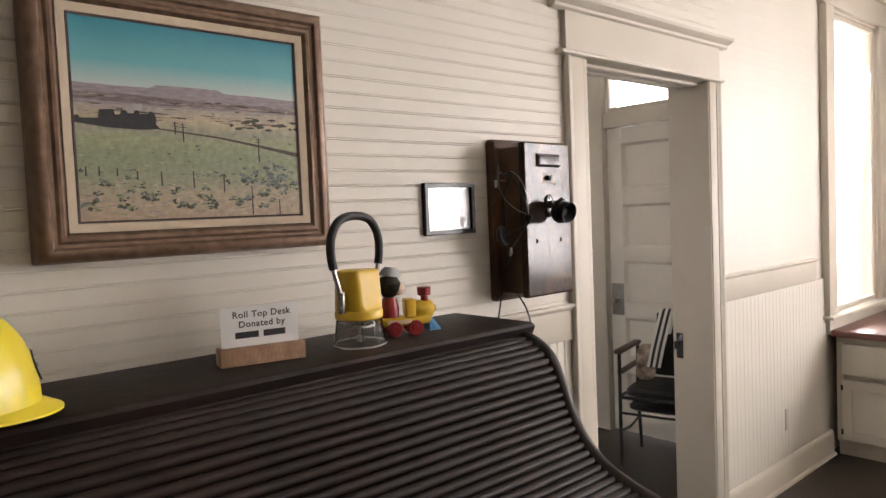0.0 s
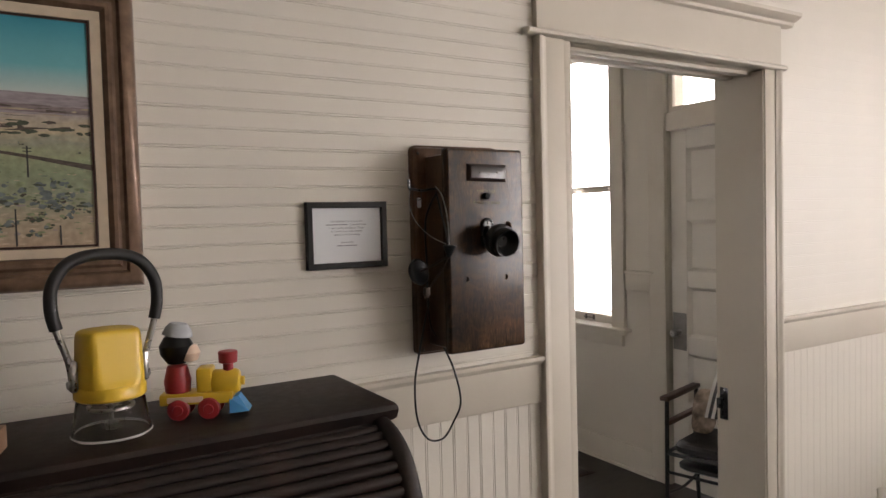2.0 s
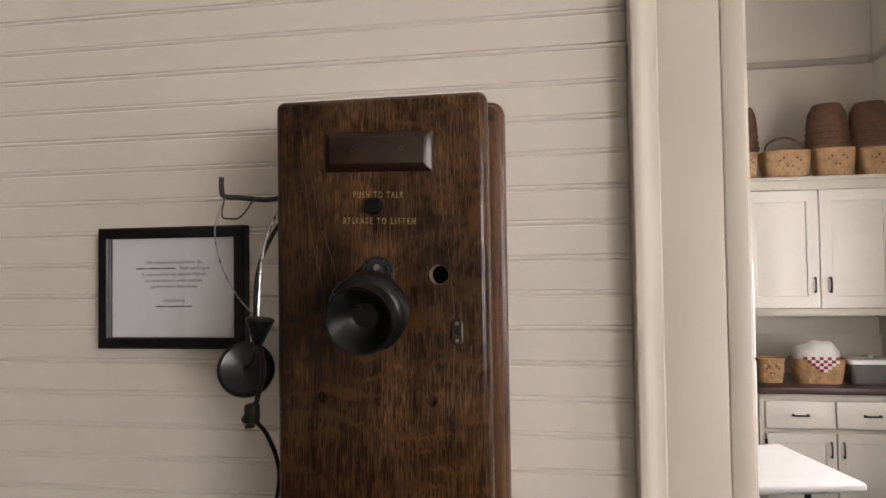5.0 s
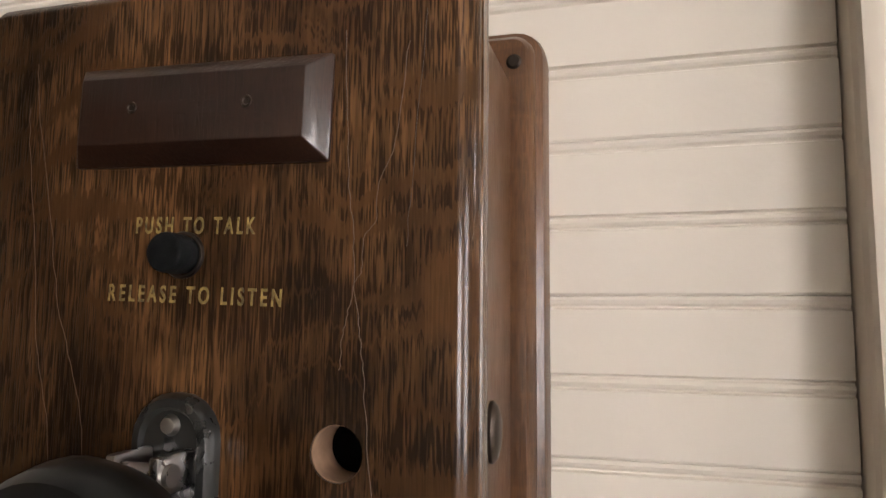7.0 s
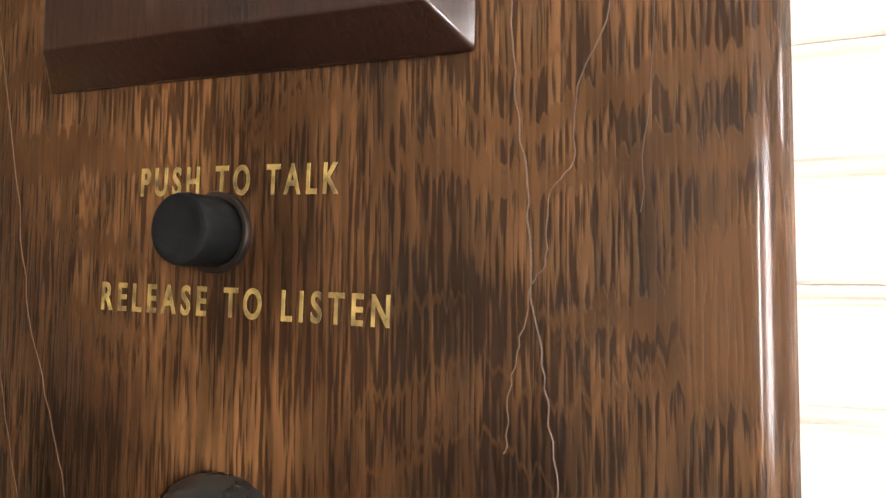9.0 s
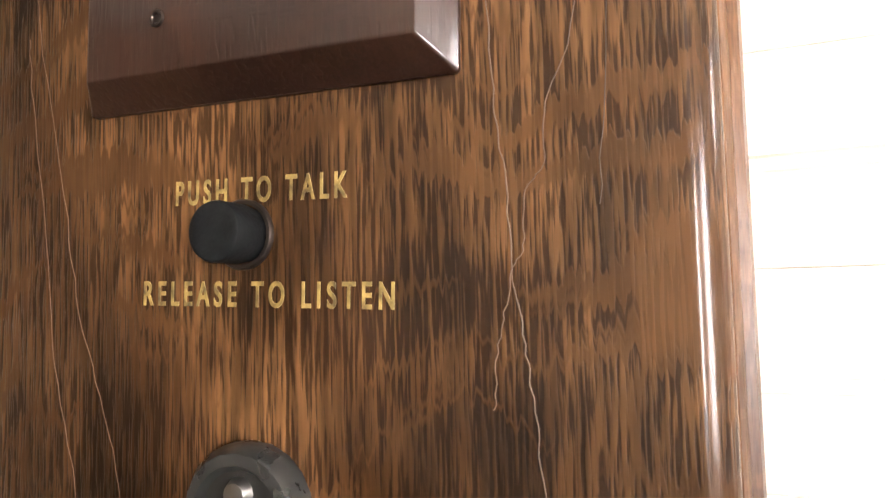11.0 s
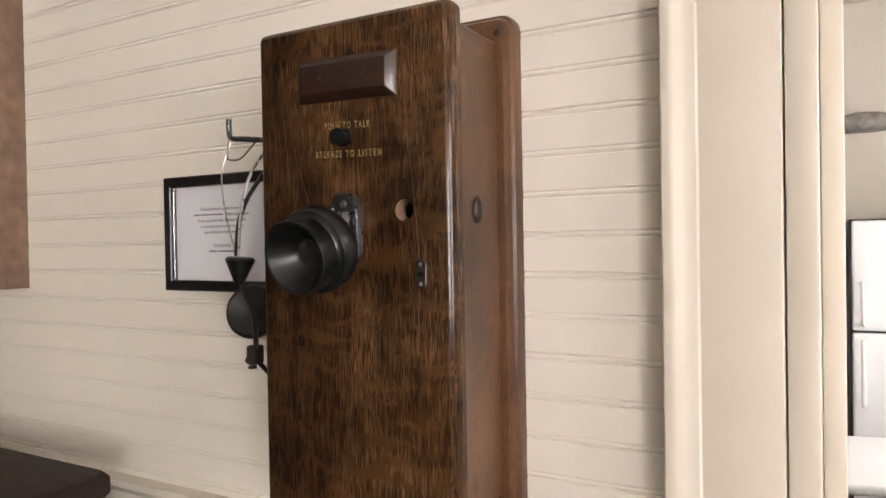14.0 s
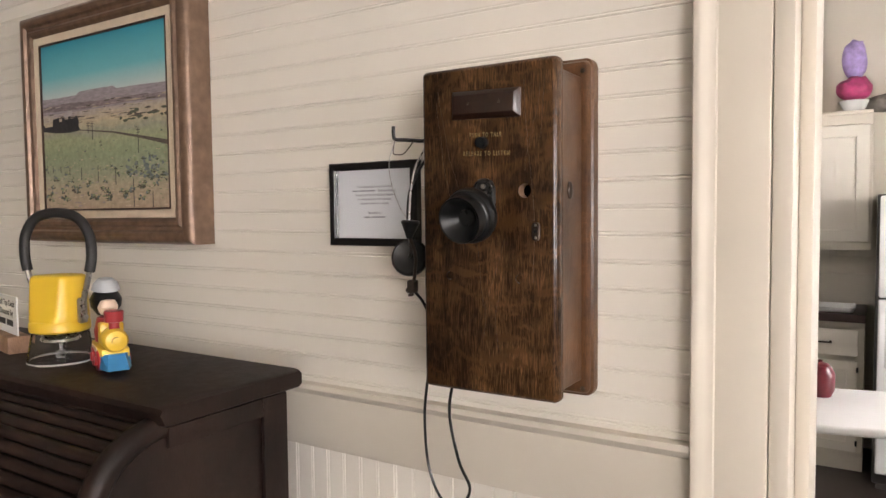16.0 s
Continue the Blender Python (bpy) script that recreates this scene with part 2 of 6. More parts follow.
DULL_STEEL = paint("dull_lock_steel", (0.30, 0.29, 0.27), 0.5, metal=0.7, var=0.12, scale=40, bump=0.02)
BRONZE = paint("dark_bronze", (0.07, 0.055, 0.045), 0.4, metal=0.9, var=0.3, scale=60)
GOLD = paint("gold_leaf_paint", (0.25, 0.18, 0.052), 0.5, var=0.9, scale=260, bump=0.1)
YELLOW = paint("yellow_plastic", (0.72, 0.47, 0.03), 0.42, var=0.05, bump=0.03, coat=0.2)
CLEAR_EDGE = paint("clear_plastic_edge", (0.50, 0.50, 0.48), 0.15, var=0.2, coat=0.5)
HAT_YELLOW = paint("hard_hat_yellow", (0.78, 0.63, 0.03), 0.34, var=0.05, bump=0.006, coat=0.2)
RED = paint("red_plastic", (0.33, 0.025, 0.03), 0.35, var=0.08, bump=0.02)
BLUE = paint("blue_plastic", (0.03, 0.20, 0.42), 0.35, var=0.08, bump=0.02)
PALE = paint("pale_plastic", (0.72, 0.55, 0.42), 0.4, var=0.06, bump=0.02)
GREY_CLOTH = paint("grey_cap", (0.38, 0.40, 0.42), 0.6, var=0.1, bump=0.1)
PAPER = paint("white_paper", (0.66, 0.67, 0.68), 0.6, var=0.02, bump=0.02)
INK = paint("black_ink", (0.03, 0.03, 0.035), 0.6, var=0.1)
GREY_INK = paint("grey_ink", (0.12, 0.12, 0.13), 0.6, var=0.1)
WHITE_PLASTIC = paint("white_plastic", (0.78, 0.78, 0.77), 0.35, var=0.03, bump=0.04)
WHITE_ENAMEL = paint("white_enamel", (0.80, 0.80, 0.79), 0.2, var=0.02, bump=0.02)
DARK_GASKET = paint("dark_grey_side", (0.05, 0.045, 0.042), 0.5, var=0.15)
FRAME_BROWN = paint("bronze_brown_frame", (0.190, 0.120, 0.078), 0.33, metal=0.35, var=0.35, scale=14, bump=0.15, bscale=80, stretch=(3, 3, 3))
FRAME_DARK = paint("dark_frame_cove", (0.055, 0.026, 0.016), 0.4, var=0.3, scale=14)
LINEN = paint("linen_liner", (0.60, 0.50, 0.37), 0.8, var=0.08, scale=40, bump=0.4, bscale=600)
BLOCK_WOOD = oak("pale_block_wood", (0.50, 0.30, 0.185), (0.62, 0.40, 0.26), (0.66, 0.44, 0.29), rough=0.45, pores=0.12, flecks=0.3, coat=0.0)
COUNTER = paint("red_brown_counter", (0.16, 0.05, 0.035), 0.3, var=0.25, scale=7, coat=0.2, stretch=(1, 6, 1))
KCOUNTER = paint("dark_brown_counter", (0.060, 0.032, 0.028), 0.4, var=0.2, scale=20)
BASKET = paint("pale_woven_basket", (0.46, 0.28, 0.13), 0.6, var=0.3, scale=25, bump=0.3, bscale=90)
BASKET_DARK = paint("brown_woven_basket", (0.13, 0.062, 0.032), 0.6, var=0.35, scale=25, bump=0.4, bscale=90)
GREY_TUB = paint("grey_plastic_tub", (0.16, 0.15, 0.14), 0.45, var=0.1)
CLOTH_WHITE = paint("white_cloth", (0.74, 0.72, 0.68), 0.85, var=0.06, bump=0.3, bscale=200)
CLOTH_RED = paint("red_gingham_cloth", (0.34, 0.04, 0.06), 0.85, var=0.15, bump=0.3, bscale=200)
VINYL = paint("black_vinyl", (0.014, 0.013, 0.013), 0.32, var=0.3, bump=0.2, bscale=60)
ARM_WOOD = paint("brown_arm_wood", (0.09, 0.045, 0.025), 0.4, var=0.3, scale=20)
GLASS = clear("clear_glass")
PLASTIC_CLEAR = clear("clear_plastic", (0.98, 0.98, 0.97), 0.03, 1.16)
PURPLE = paint("purple_wrap", (0.40, 0.30, 0.60), 0.5, var=0.3, scale=30)
PINK = paint("pink_wrap", (0.45, 0.05, 0.16), 0.5, var=0.3, scale=30)
MAROON = paint("maroon_enamel", (0.105, 0.008, 0.014), 0.3, var=0.15)
OUTDOOR = glow("bright_overcast_distance", (1.0, 0.985, 0.96), 8.0)
SOIL = paint("pale_gravel_ground", (0.30, 0.27, 0.23), 0.9, var=0.3, scale=3, bump=0.5)


def painted_canvas(z0, z1, x0, x1):
    """An oil painting: blue-green sky to a pale horizon above a scrub plain."""
    m, nt, b = nodes_of("oil_painted_canvas")
    tc = nt.nodes.new("ShaderNodeTexCoord")
    sep = nt.nodes.new("ShaderNodeSeparateXYZ")
    nt.links.new(tc.outputs["Object"], sep.inputs[0])
    mr = nt.nodes.new("ShaderNodeMapRange")
    mr.inputs["From Min"].default_value, mr.inputs["From Max"].default_value = z0, z1
    nt.links.new(sep.outputs["Z"], mr.inputs["Value"])
    mp = nt.nodes.new("ShaderNodeMapping")
    mp.inputs["Scale"].default_value = (14, 14, 60)
    nt.links.new(tc.outputs["Object"], mp.inputs[0])
    n = nt.nodes.new("ShaderNodeTexNoise")
    n.inputs["Scale"].default_value, n.inputs["Detail"].default_value = 1.0, 6
    nt.links.new(mp.outputs[0], n.inputs["Vector"])
    wob = nt.nodes.new("ShaderNodeMath")
    wob.operation = 'MULTIPLY_ADD'
    wob.inputs[1].default_value, wob.inputs[2].default_value = 0.12, -0.06
    nt.links.new(n.outputs["Fac"], wob.inputs[0])
    add = nt.nodes.new("ShaderNodeMath")
    nt.links.new(mr.outputs[0], add.inputs[0])
    nt.links.new(wob.outputs[0], add.inputs[1])
    r = nt.nodes.new("ShaderNodeValToRGB")
    stops = ((0.0, (0.45, 0.34, 0.24)), (0.12, (0.43, 0.36, 0.25)), (0.20, (0.32, 0.335, 0.225)), (0.32, (0.27, 0.32, 0.195)),
             (0.41, (0.34, 0.365, 0.215)), (0.46, (0.32, 0.32, 0.24)), (0.515, (0.52, 0.43, 0.28)), (0.57, (0.42, 0.36, 0.31)), (0.64, (0.38, 0.345, 0.35)))
    e = r.color_ramp.elements
    e[0].position, e[0].color = stops[0][0], (*stops[0][1], 1)
    e[1].position, e[1].color = stops[-1][0], (*stops[-1][1], 1)
    for p, c in stops[1:-1]:
        k = e.new(p)
        k.color = (*c, 1)
    nt.links.new(add.outputs[0], r.inputs[0])
    s = nt.nodes.new("ShaderNodeValToRGB")
    e = s.color_ramp.elements
    e[0].position, e[0].color = 0.66, (0.50, 0.56, 0.52, 1)
    e[1].position, e[1].color = 1.0, (0.025, 0.25, 0.33, 1)
    k = e.new(0.80)
    k.color = (0.13, 0.40, 0.44, 1)
    nt.links.new(mr.outputs[0], s.inputs[0])
    gt = nt.nodes.new("ShaderNodeMath")
    gt.operation = 'GREATER_THAN'
    gt.inputs[1].default_value = 0.655
    nt.links.new(mr.outputs[0], gt.inputs[0])
    x = nt.nodes.new("ShaderNodeMix")
    x.data_type = 'RGBA'
    nt.links.new(gt.outputs[0], x.inputs[0])
    nt.links.new(r.outputs[0], x.inputs[6])
    nt.links.new(s.outputs[0], x.inputs[7])
    # short dabs of the brush
    v = nt.nodes.new("ShaderNodeTexNoise")
    v.inputs["Scale"].default_value, v.inputs["Detail"].default_value = 75, 6
    nt.links.new(tc.outputs["Object"], v.inputs["Vector"])
    dab = nt.nodes.new("ShaderNodeMapRange")
    dab.inputs["From Min"].default_value, dab.inputs["From Max"].default_value = 0.3, 0.7
    dab.inputs["To Min"].default_value, dab.inputs["To Max"].default_value = 0.48, 1.16
    nt.links.new(v.outputs["Fac"], dab.inputs["Value"])
    mul = nt.nodes.new("ShaderNodeMix")
    mul.data_type, mul.blend_type = 'RGBA', 'MULTIPLY'
    rough_fac = nt.nodes.new("ShaderNodeMapRange")
    rough_fac.inputs["To Min"].default_value, rough_fac.inputs["To Max"].default_value = 0.5, 0.05
    nt.links.new(gt.outputs[0], rough_fac.inputs["Value"])
    nt.links.new(rough_fac.outputs[0], mul.inputs[0])
    nt.links.new(x.outputs[2], mul.inputs[6])
    nt.links.new(dab.outputs[0], mul.inputs[7])
    nt.links.new(mul.outputs[2], b.inputs["Base Color"])
    b.inputs["Roughness"].default_value = 0.45
    bp = nt.nodes.new("ShaderNodeBump")
    bp.inputs["Strength"].default_value, bp.inputs["Distance"].default_value = 0.2, 0.001
    nt.links.new(v.outputs["Fac"], bp.inputs["Height"])
    nt.links.new(bp.outputs[0], b.inputs["Normal"])
    return m


# ---- mesh helpers ----
WORLD = {}


def thing(name, label, category, m=None, group="", kind=""):
    ob = new(name)
    ob.empty_display_size = 0.05
    ob.matrix_basis = m if m is not None else Matrix()
    WORLD[ob] = ob.matrix_basis.copy()
    return tagged(ob, label, category, group, kind)


def finish(bm, name, mats, smooth=True):
    bmesh.ops.recalc_face_normals(bm, faces=bm.faces)
    me = bpy.data.meshes.new(name)
    bm.to_mesh(me)
    bm.free()
    for mm in (mats if isinstance(mats, (list, tuple)) else [mats]):
        me.materials.append(mm)
    if smooth:
        for p in me.polygons:
            p.use_smooth = True
        me.set_sharp_from_angle(angle=radians(35))
    return me


def part(name, bm, material, parent, label="", world=False):
    """Links bm as one mesh under parent. world: bm is in the world's metres, else in the thing's own."""
    if world:
        bm.transform(WORLD[parent].inverted())
    ob = new(name, finish(bm, name, material))
    ob.parent = parent
    WORLD[ob] = WORLD[parent]
    return tagged(ob, label)


def solid(name, bm, material, label, category, kind=""):
    ob = new(name, finish(bm, name, material))
    WORLD[ob] = Matrix()
    return tagged(ob, label, category, kind=kind)


def box(bm, x0, x1, y0, y1, z0, z1, bevel=0.0, seg=2, m=None):
    r = bmesh.ops.create_cube(bm, size=1.0)
    vs = r["verts"]
    bmesh.ops.transform(bm, verts=vs, matrix=Matrix.LocRotScale(((x0 + x1) / 2, (y0 + y1) / 2, (z0 + z1) / 2), None, (x1 - x0, y1 - y0, z1 - z0)))
    if bevel > 0:
        es = list({e for v in vs for e in v.link_edges})
        vs = list({v for f in bmesh.ops.bevel(bm, geom=es, offset=bevel, segments=seg, affect='EDGES', profile=0.5)["faces"] for v in f.verts} | set(v for v in vs if v.is_valid))
    if m is not None:
        bmesh.ops.transform(bm, verts=[v for v in vs if v.is_valid], matrix=m)
    return bm


def B(*a, **k):
    return box(bmesh.new(), *a, **k)


def lathe(bm, prof, seg=24, m=None):
    """prof: rows of (radius, height) turned about z."""
    rings = []
    for r, z in prof:
        if r < 1e-6:
            rings.append([bm.verts.new((0, 0, z))])
        else:
            rings.append([bm.verts.new((r * math.cos(2 * math.pi * i / seg), r * math.sin(2 * math.pi * i / seg), z)) for i in range(seg)])
    for a, b in zip(rings, rings[1:]):
        for i in range(seg):
            j = (i + 1) % seg
            if len(a) == 1 and len(b) == 1:
                continue
            if len(a) == 1:
                bm.faces.new((a[0], b[i], b[j]))
            elif len(b) == 1:
                bm.faces.new((a[i], a[j], b[0]))
            else:
                bm.faces.new((a[i], a[j], b[j], b[i]))
    if m is not None:
        bmesh.ops.transform(bm, verts=[v for r in rings for v in r], matrix=m)
    return bm


def smooth_path(pts, n=6):
    P = [Vector(p) for p in pts]
    out = []
    for i in range(len(P) - 1):
        p0, p1, p2, p3 = P[max(i - 1, 0)], P[i], P[i + 1], P[min(i + 2, len(P) - 1)]
        for k in range(n):
            t = k / n
            out.append(0.5 * ((2 * p1) + (p2 - p0) * t + (2 * p0 - 5 * p1 + 4 * p2 - p3) * t * t + (3 * p1 - p0 - 3 * p2 + p3) * t ** 3))
    out.append(P[-1])
    return out


def tube(bm, pts, r, seg=10, n=6, flat=1.0):
    path = smooth_path(pts, n) if n > 1 else [Vector(p) for p in pts]
    rings, up = [], Vector((0.31, 0.52, 0.79))
    for i, p in enumerate(path):
        d = (path[min(i + 1, len(path) - 1)] - path[max(i - 1, 0)]).normalized()
        s = d.cross(up)
        s = s.normalized() if s.length > 1e-4 else d.orthogonal().normalized()
        u = s.cross(d).normalized()
        up = u
        rings.append([bm.verts.new(p + r * (math.cos(a) * s + flat * math.sin(a) * u)) for a in [2 * math.pi * k / seg for k in range(seg)]])
    for a, b in zip(rings, rings[1:]):
        for i in range(seg):
            j = (i + 1) % seg
            bm.faces.new((a[i], a[j], b[j], b[i]))
    bm.faces.new(rings[0])
    bm.faces.new(list(reversed(rings[-1])))
    return bm


def loft(bm, loops, cap=True):
    """Joins closed loops of equal count."""
    rows = [[bm.verts.new(p) for p in lp] for lp in loops]
    n = len(rows[0])
    for a, b in zip(rows, rows[1:]):
        for i in range(n):
            j = (i + 1) % n
            bm.faces.new((a[i], a[j], b[j], b[i]))
    if cap:
        bm.faces.new(list(reversed(rows[0])))
        bm.faces.new(rows[-1])
    return rows


def round_rect(x0, x1, z0, z1, r, n=5):
    out = []
    for cx, cz, a0 in ((x1 - r, z1 - r, 0), (x0 + r, z1 - r, 90), (x0 + r, z0 + r, 180), (x1 - r, z0 + r, 270)):
        for k in range(n + 1):
            a = radians(a0 + 90 * k / n)
            out.append((cx + r * math.cos(a), cz + r * math.sin(a)))
    return out


def plate_xz(bm, x0, x1, z0, z1, r, steps, cap=True):
    """A rounded plate facing -y. steps: rows of (y, inset)."""
    loops = []
    for y, ins in steps:
        loops.append([Vector((x, y, z)) for x, z in round_rect(x0 + ins, x1 - ins, z0 + ins, z1 - ins, max(r - ins, 0.0008))])
    return loft(bm, loops, cap)


def extrude_profile(bm, prof, x0, x1):
    """A closed profile of (y, z) drawn out along x."""
    loft(bm, [[Vector((x0, y, z)) for y, z in prof], [Vector((x1, y, z)) for y, z in prof]])
    return bm


def letters(text, size, material, parent, name, m, squeeze=1.0, depth=0.0004, label="", gap=1.1, bold=0.0):
    c = bpy.data.curves.new(name, 'FONT')
    c.body, c.size, c.extrude, c.align_x, c.align_y = text, size, depth, 'CENTER', 'CENTER'
    c.space_character, c.offset = gap, bold
    tmp = bpy.data.objects.new(name, c)
    scene.collection.objects.link(tmp)
    bpy.context.view_layer.update()
    me = bpy.data.meshes.new_from_object(tmp)
    bpy.data.objects.remove(tmp)
    me.transform(WORLD[parent].inverted() @ m @ Matrix.Diagonal((squeeze, 1, 1, 1)))
    me.materials.clear()
    me.materials.append(material)
    ob = new(name, me)
    ob.parent = parent
    WORLD[ob] = WORLD[parent]
    return tagged(ob, label)


FACE_SOUTH = pose(0, 0, 0, 90, 0, 0)

# ---- structure ----
YW, YB = 1.612, 1.80          # faces of the telephone wall
DX0, DX1, DH = 2.281, 3.189, 2.135   # doorway
WX0, WX1, WZ0, WZ1 = 4.72, 5.52, 0.865, 2.72   # bay window in the same wall
KE, KN = 4.155, 5.80          # kitchen's outer wall and far wall
XE, XW, YS, ZC = 5.74, -1.6, -3.9, 3.7
RAIL_T, RAIL_B = 1.226, 1.092

bm = bmesh.new()
box(bm, XW - 0.3, XE + 0.3, YS - 0.3, KN + 0.3, -0.12, 0.0)
solid("floor", bm, FLOORING, "dark stained wooden floor boards with a dull sheen", "floor", "structure")
bm = B(-400, 400, -400, 400, -0.75, -0.6)
solid("ground", bm, SOIL, "pale gravel ground outside the building", "ground", "structure")
bm = B(XW - 0.2, XE + 0.2, YS - 0.2, YB, ZC, ZC + 0.1)
solid("ceiling", bm, CEILING, "cream painted ceiling of the depot office", "ceiling", "structure")
bm = B(XW - 0.2, KE + 0.2, YB + 0.004, KN + 0.2, ZC, ZC + 0.1)
solid("ceiling_kitchen", bm, CEILING, "cream painted ceiling of the kitchen", "ceiling", "structure")

bm = bmesh.new()
y0 = YW + 0.012
for x0, x1, z0, z1 in ((XW, DX0 - 0.02, 0, ZC), (DX0 - 0.02, DX1 + 0.02, DH + 0.02, ZC), (DX1 + 0.02, 4.32, 0, ZC),
                       (WX0, WX1, 0, WZ0), (WX0, WX1, WZ1, ZC)):
    box(bm, x0, x1, y0, YW + 0.075 if x0 == WX0 else YB, z0, z1)
box(bm, 4.32, WX0, y0, YW + 0.075, 0, ZC)
box(bm, WX1 + 0.11, XE, y0, YW + 0.075, 0, ZC)
box(bm, WX1, WX1 + 0.11, y0, YW + 0.075, 0, WZ0)
box(bm, WX1, WX1 + 0.11, y0, YW + 0.075, WZ1, ZC)
wall_north = solid("wall_north", bm, CREAM, "cream painted beadboard wall with a doorway and a wainscot", "wall", "structure")


def wall_with_windows(name, axis, at, t, a0, a1, holes, label, material=CREAM):
    """A wall along y (axis x) or x (axis y), with openings (a0, a1, z0, z1)."""
    b = bmesh.new()
    cuts = sorted(holes)
    pieces, cur = [], a0
    for h0, h1, z0, z1 in cuts:
        pieces += [(cur, h0, 0, ZC), (h0, h1, 0, z0), (h0, h1, z1, ZC)]
        cur = h1
    pieces.append((cur, a1, 0, ZC))
    for p0, p1, z0, z1 in pieces:
        if p1 - p0 > 1e-4 and z1 - z0 > 1e-4:
            if axis == "x":
                box(b, at, at + t, p0, p1, z0, z1)
            else:
                box(b, p0, p1, at, at + t, z0, z1)
    return solid(name, b, material, label, "wall", "structure")


EAST_WINDOWS = ((-3.72, -2.77), (-2.47, -1.47), (-0.35, 0.65))
wall_with_windows("wall_east", "x", XE, 0.16, YS, YB, [(a, b, 0.95, WZ1) for a, b in EAST_WINDOWS], "cream painted bay wall with tall windows")
wall_with_windows("wall_south", "y", YS - 0.16, 0.16, XW, XE, [], "cream painted end wall")
# west wall stays out of view; coloured dark to dim bounce from that side
wall_with_windows("wall_west", "x", XW - 0.16, 0.16, YS, KN, [(3.0, 4.4, 0.95, WZ1)], "unseen dark brown west wall that cuts bounce, with an added window", WEST_DARK)
KWY0, KWY1, KWZ0, KWZ1 = 3.32, 4.38, 0.905, 2.74
KDY0, KDY1, KDH = 1.94, 2.872, 2.62
wall_with_windows("wall_kitchen_east", "x", KE, 0.16, YB, KN, [(KDY0, KDY1, 0.0, KDH), (KWY0, KWY1, KWZ0, KWZ1)], "cream painted kitchen wall with a sash window", PLASTER)
wall_with_windows("wall_kitchen_north", "y", KN, 0.16, XW, KE + 0.16, [], "cream painted kitchen end wall", PLASTER)

# trim of the telephone wall
bm = bmesh.new()
for x0, x1 in ((XW, 2.146), (3.285, 4.425)):
    extrude_profile(bm, [(YW + 0.010, RAIL_B), (YW - 0.010, RAIL_B), (YW - 0.012, RAIL_B + 0.004), (YW - 0.012, RAIL_T - 0.024), (YW - 0.018, RAIL_T - 0.020), (YW - 0.026, RAIL_T - 0.010), (YW - 0.026, RAIL_T), (YW + 0.010, RAIL_T)], x0, x1)
solid("trim_rail", bm, CREAM_TRIM, "cream painted wainscot cap rail along the wall", "trim", "structure")
bm = bmesh.new()
for x0, x1 in ((XW, 2.146), (3.285, 4.64)):
    extrude_profile(bm, [(YW + 0.010, 0), (YW - 0.020, 0), (YW - 0.020, 0.125), (YW - 0.014, 0.145), (YW - 0.006, 0.152), (YW + 0.010, 0.152)], x0, x1)
    extrude_profile(bm, [(YW - 0.021, 0.0), (YW - 0.036, 0.0), (YW - 0.033, 0.012), (YW - 0.021, 0.02)], x0, x1)
solid("baseboard", bm, CREAM_TRIM, "cream painted baseboard with a shoe moulding", "baseboard", "structure")

door_case = thing("door_1", "cream painted doorway casing with a moulded head", "doorway", kind="structure")
b = bmesh.new()
box(b, 2.146, 2.249, YW - 0.018, YW + 0.012, 0, DH, 0.003)
part("casing", b, CREAM_TRIM, door_case)
b = bmesh.new()
box(b, 3.195, 3.285, YW - 0.018, YW + 0.012, 0, DH, 0.003)
part("casing", b, CREAM_TRIM, door_case)
# moulded back bands: proud at the outer edge, easing down to the casing
BAND = ((0.0, 0.0), (0.0, 0.0095), (0.002, 0.0118), (0.008, 0.0125), (0.013, 0.0110), (0.019, 0.0070), (0.025, 0.0045), (0.031, 0.0035), (0.033, 0.0))
for x0, way in ((2.1462, 1), (3.2848, -1)):
    b = bmesh.new()
    loft(b, [[Vector((x0 + way * u, YW - 0.0182 - d, z)) for u, d in BAND] for z in (0.0, DH - 0.001)])
    part("back_band", b, CREAM_TRIM, door_case)
b = bmesh.new()
box(b, DX0 - 0.0305, DX0 - 0.004, YW - 0.014, YB + 0.015, 0, DH - 0.002, 0.003)
part("jamb", b, CREAM_TRIM, door_case)
part("door_stop", B(DX0 - 0.0038, DX0 + 0.0165, YW + 0.058, YB + 0.004, 0, DH - 0.016, 0.003), CREAM_TRIM, door_case)
b = bmesh.new()
box(b, DX1, DX1 + 0.018, YW - 0.012, YB + 0.003, 0, DH - 0.002, 0.003)
part("jamb", b, CREAM_TRIM, door_case)
b = bmesh.new()
box(b, DX0 - 0.02, DX1 + 0.02, YW - 0.008, YB + 0.01, DH, DH + 0.02, 0.002)
box(b, DX0, DX1, YW + 0.035, YW + 0.075, DH - 0.014, DH - 0.001, 0.003)
box(b, DX0, DX1, YW + 0.11, YW + 0.15, DH - 0.014, DH - 0.001, 0.003)
part("head_jamb", b, CREAM_TRIM, door_case)
b = bmesh.new()
extrude_profile(b, [(YW + 0.010, DH), (YW - 0.024, DH), (YW - 0.036, DH + 0.004), (YW - 0.038, DH + 0.012), (YW - 0.030, DH + 0.018), (YW - 0.022, DH + 0.020), (YW + 0.010, DH + 0.020)], 2.108, 3.305)
part("fillet", b, CREAM_TRIM, door_case)
b = bmesh.new()
extrude_profile(b, [(YW + 0.010, DH + 0.021), (YW - 0.022, DH + 0.021), (YW - 0.022, DH + 0.160), (YW + 0.010, DH + 0.160)], 2.146, 3.285)
part("frieze", b, CREAM_TRIM, door_case)
b = bmesh.new()
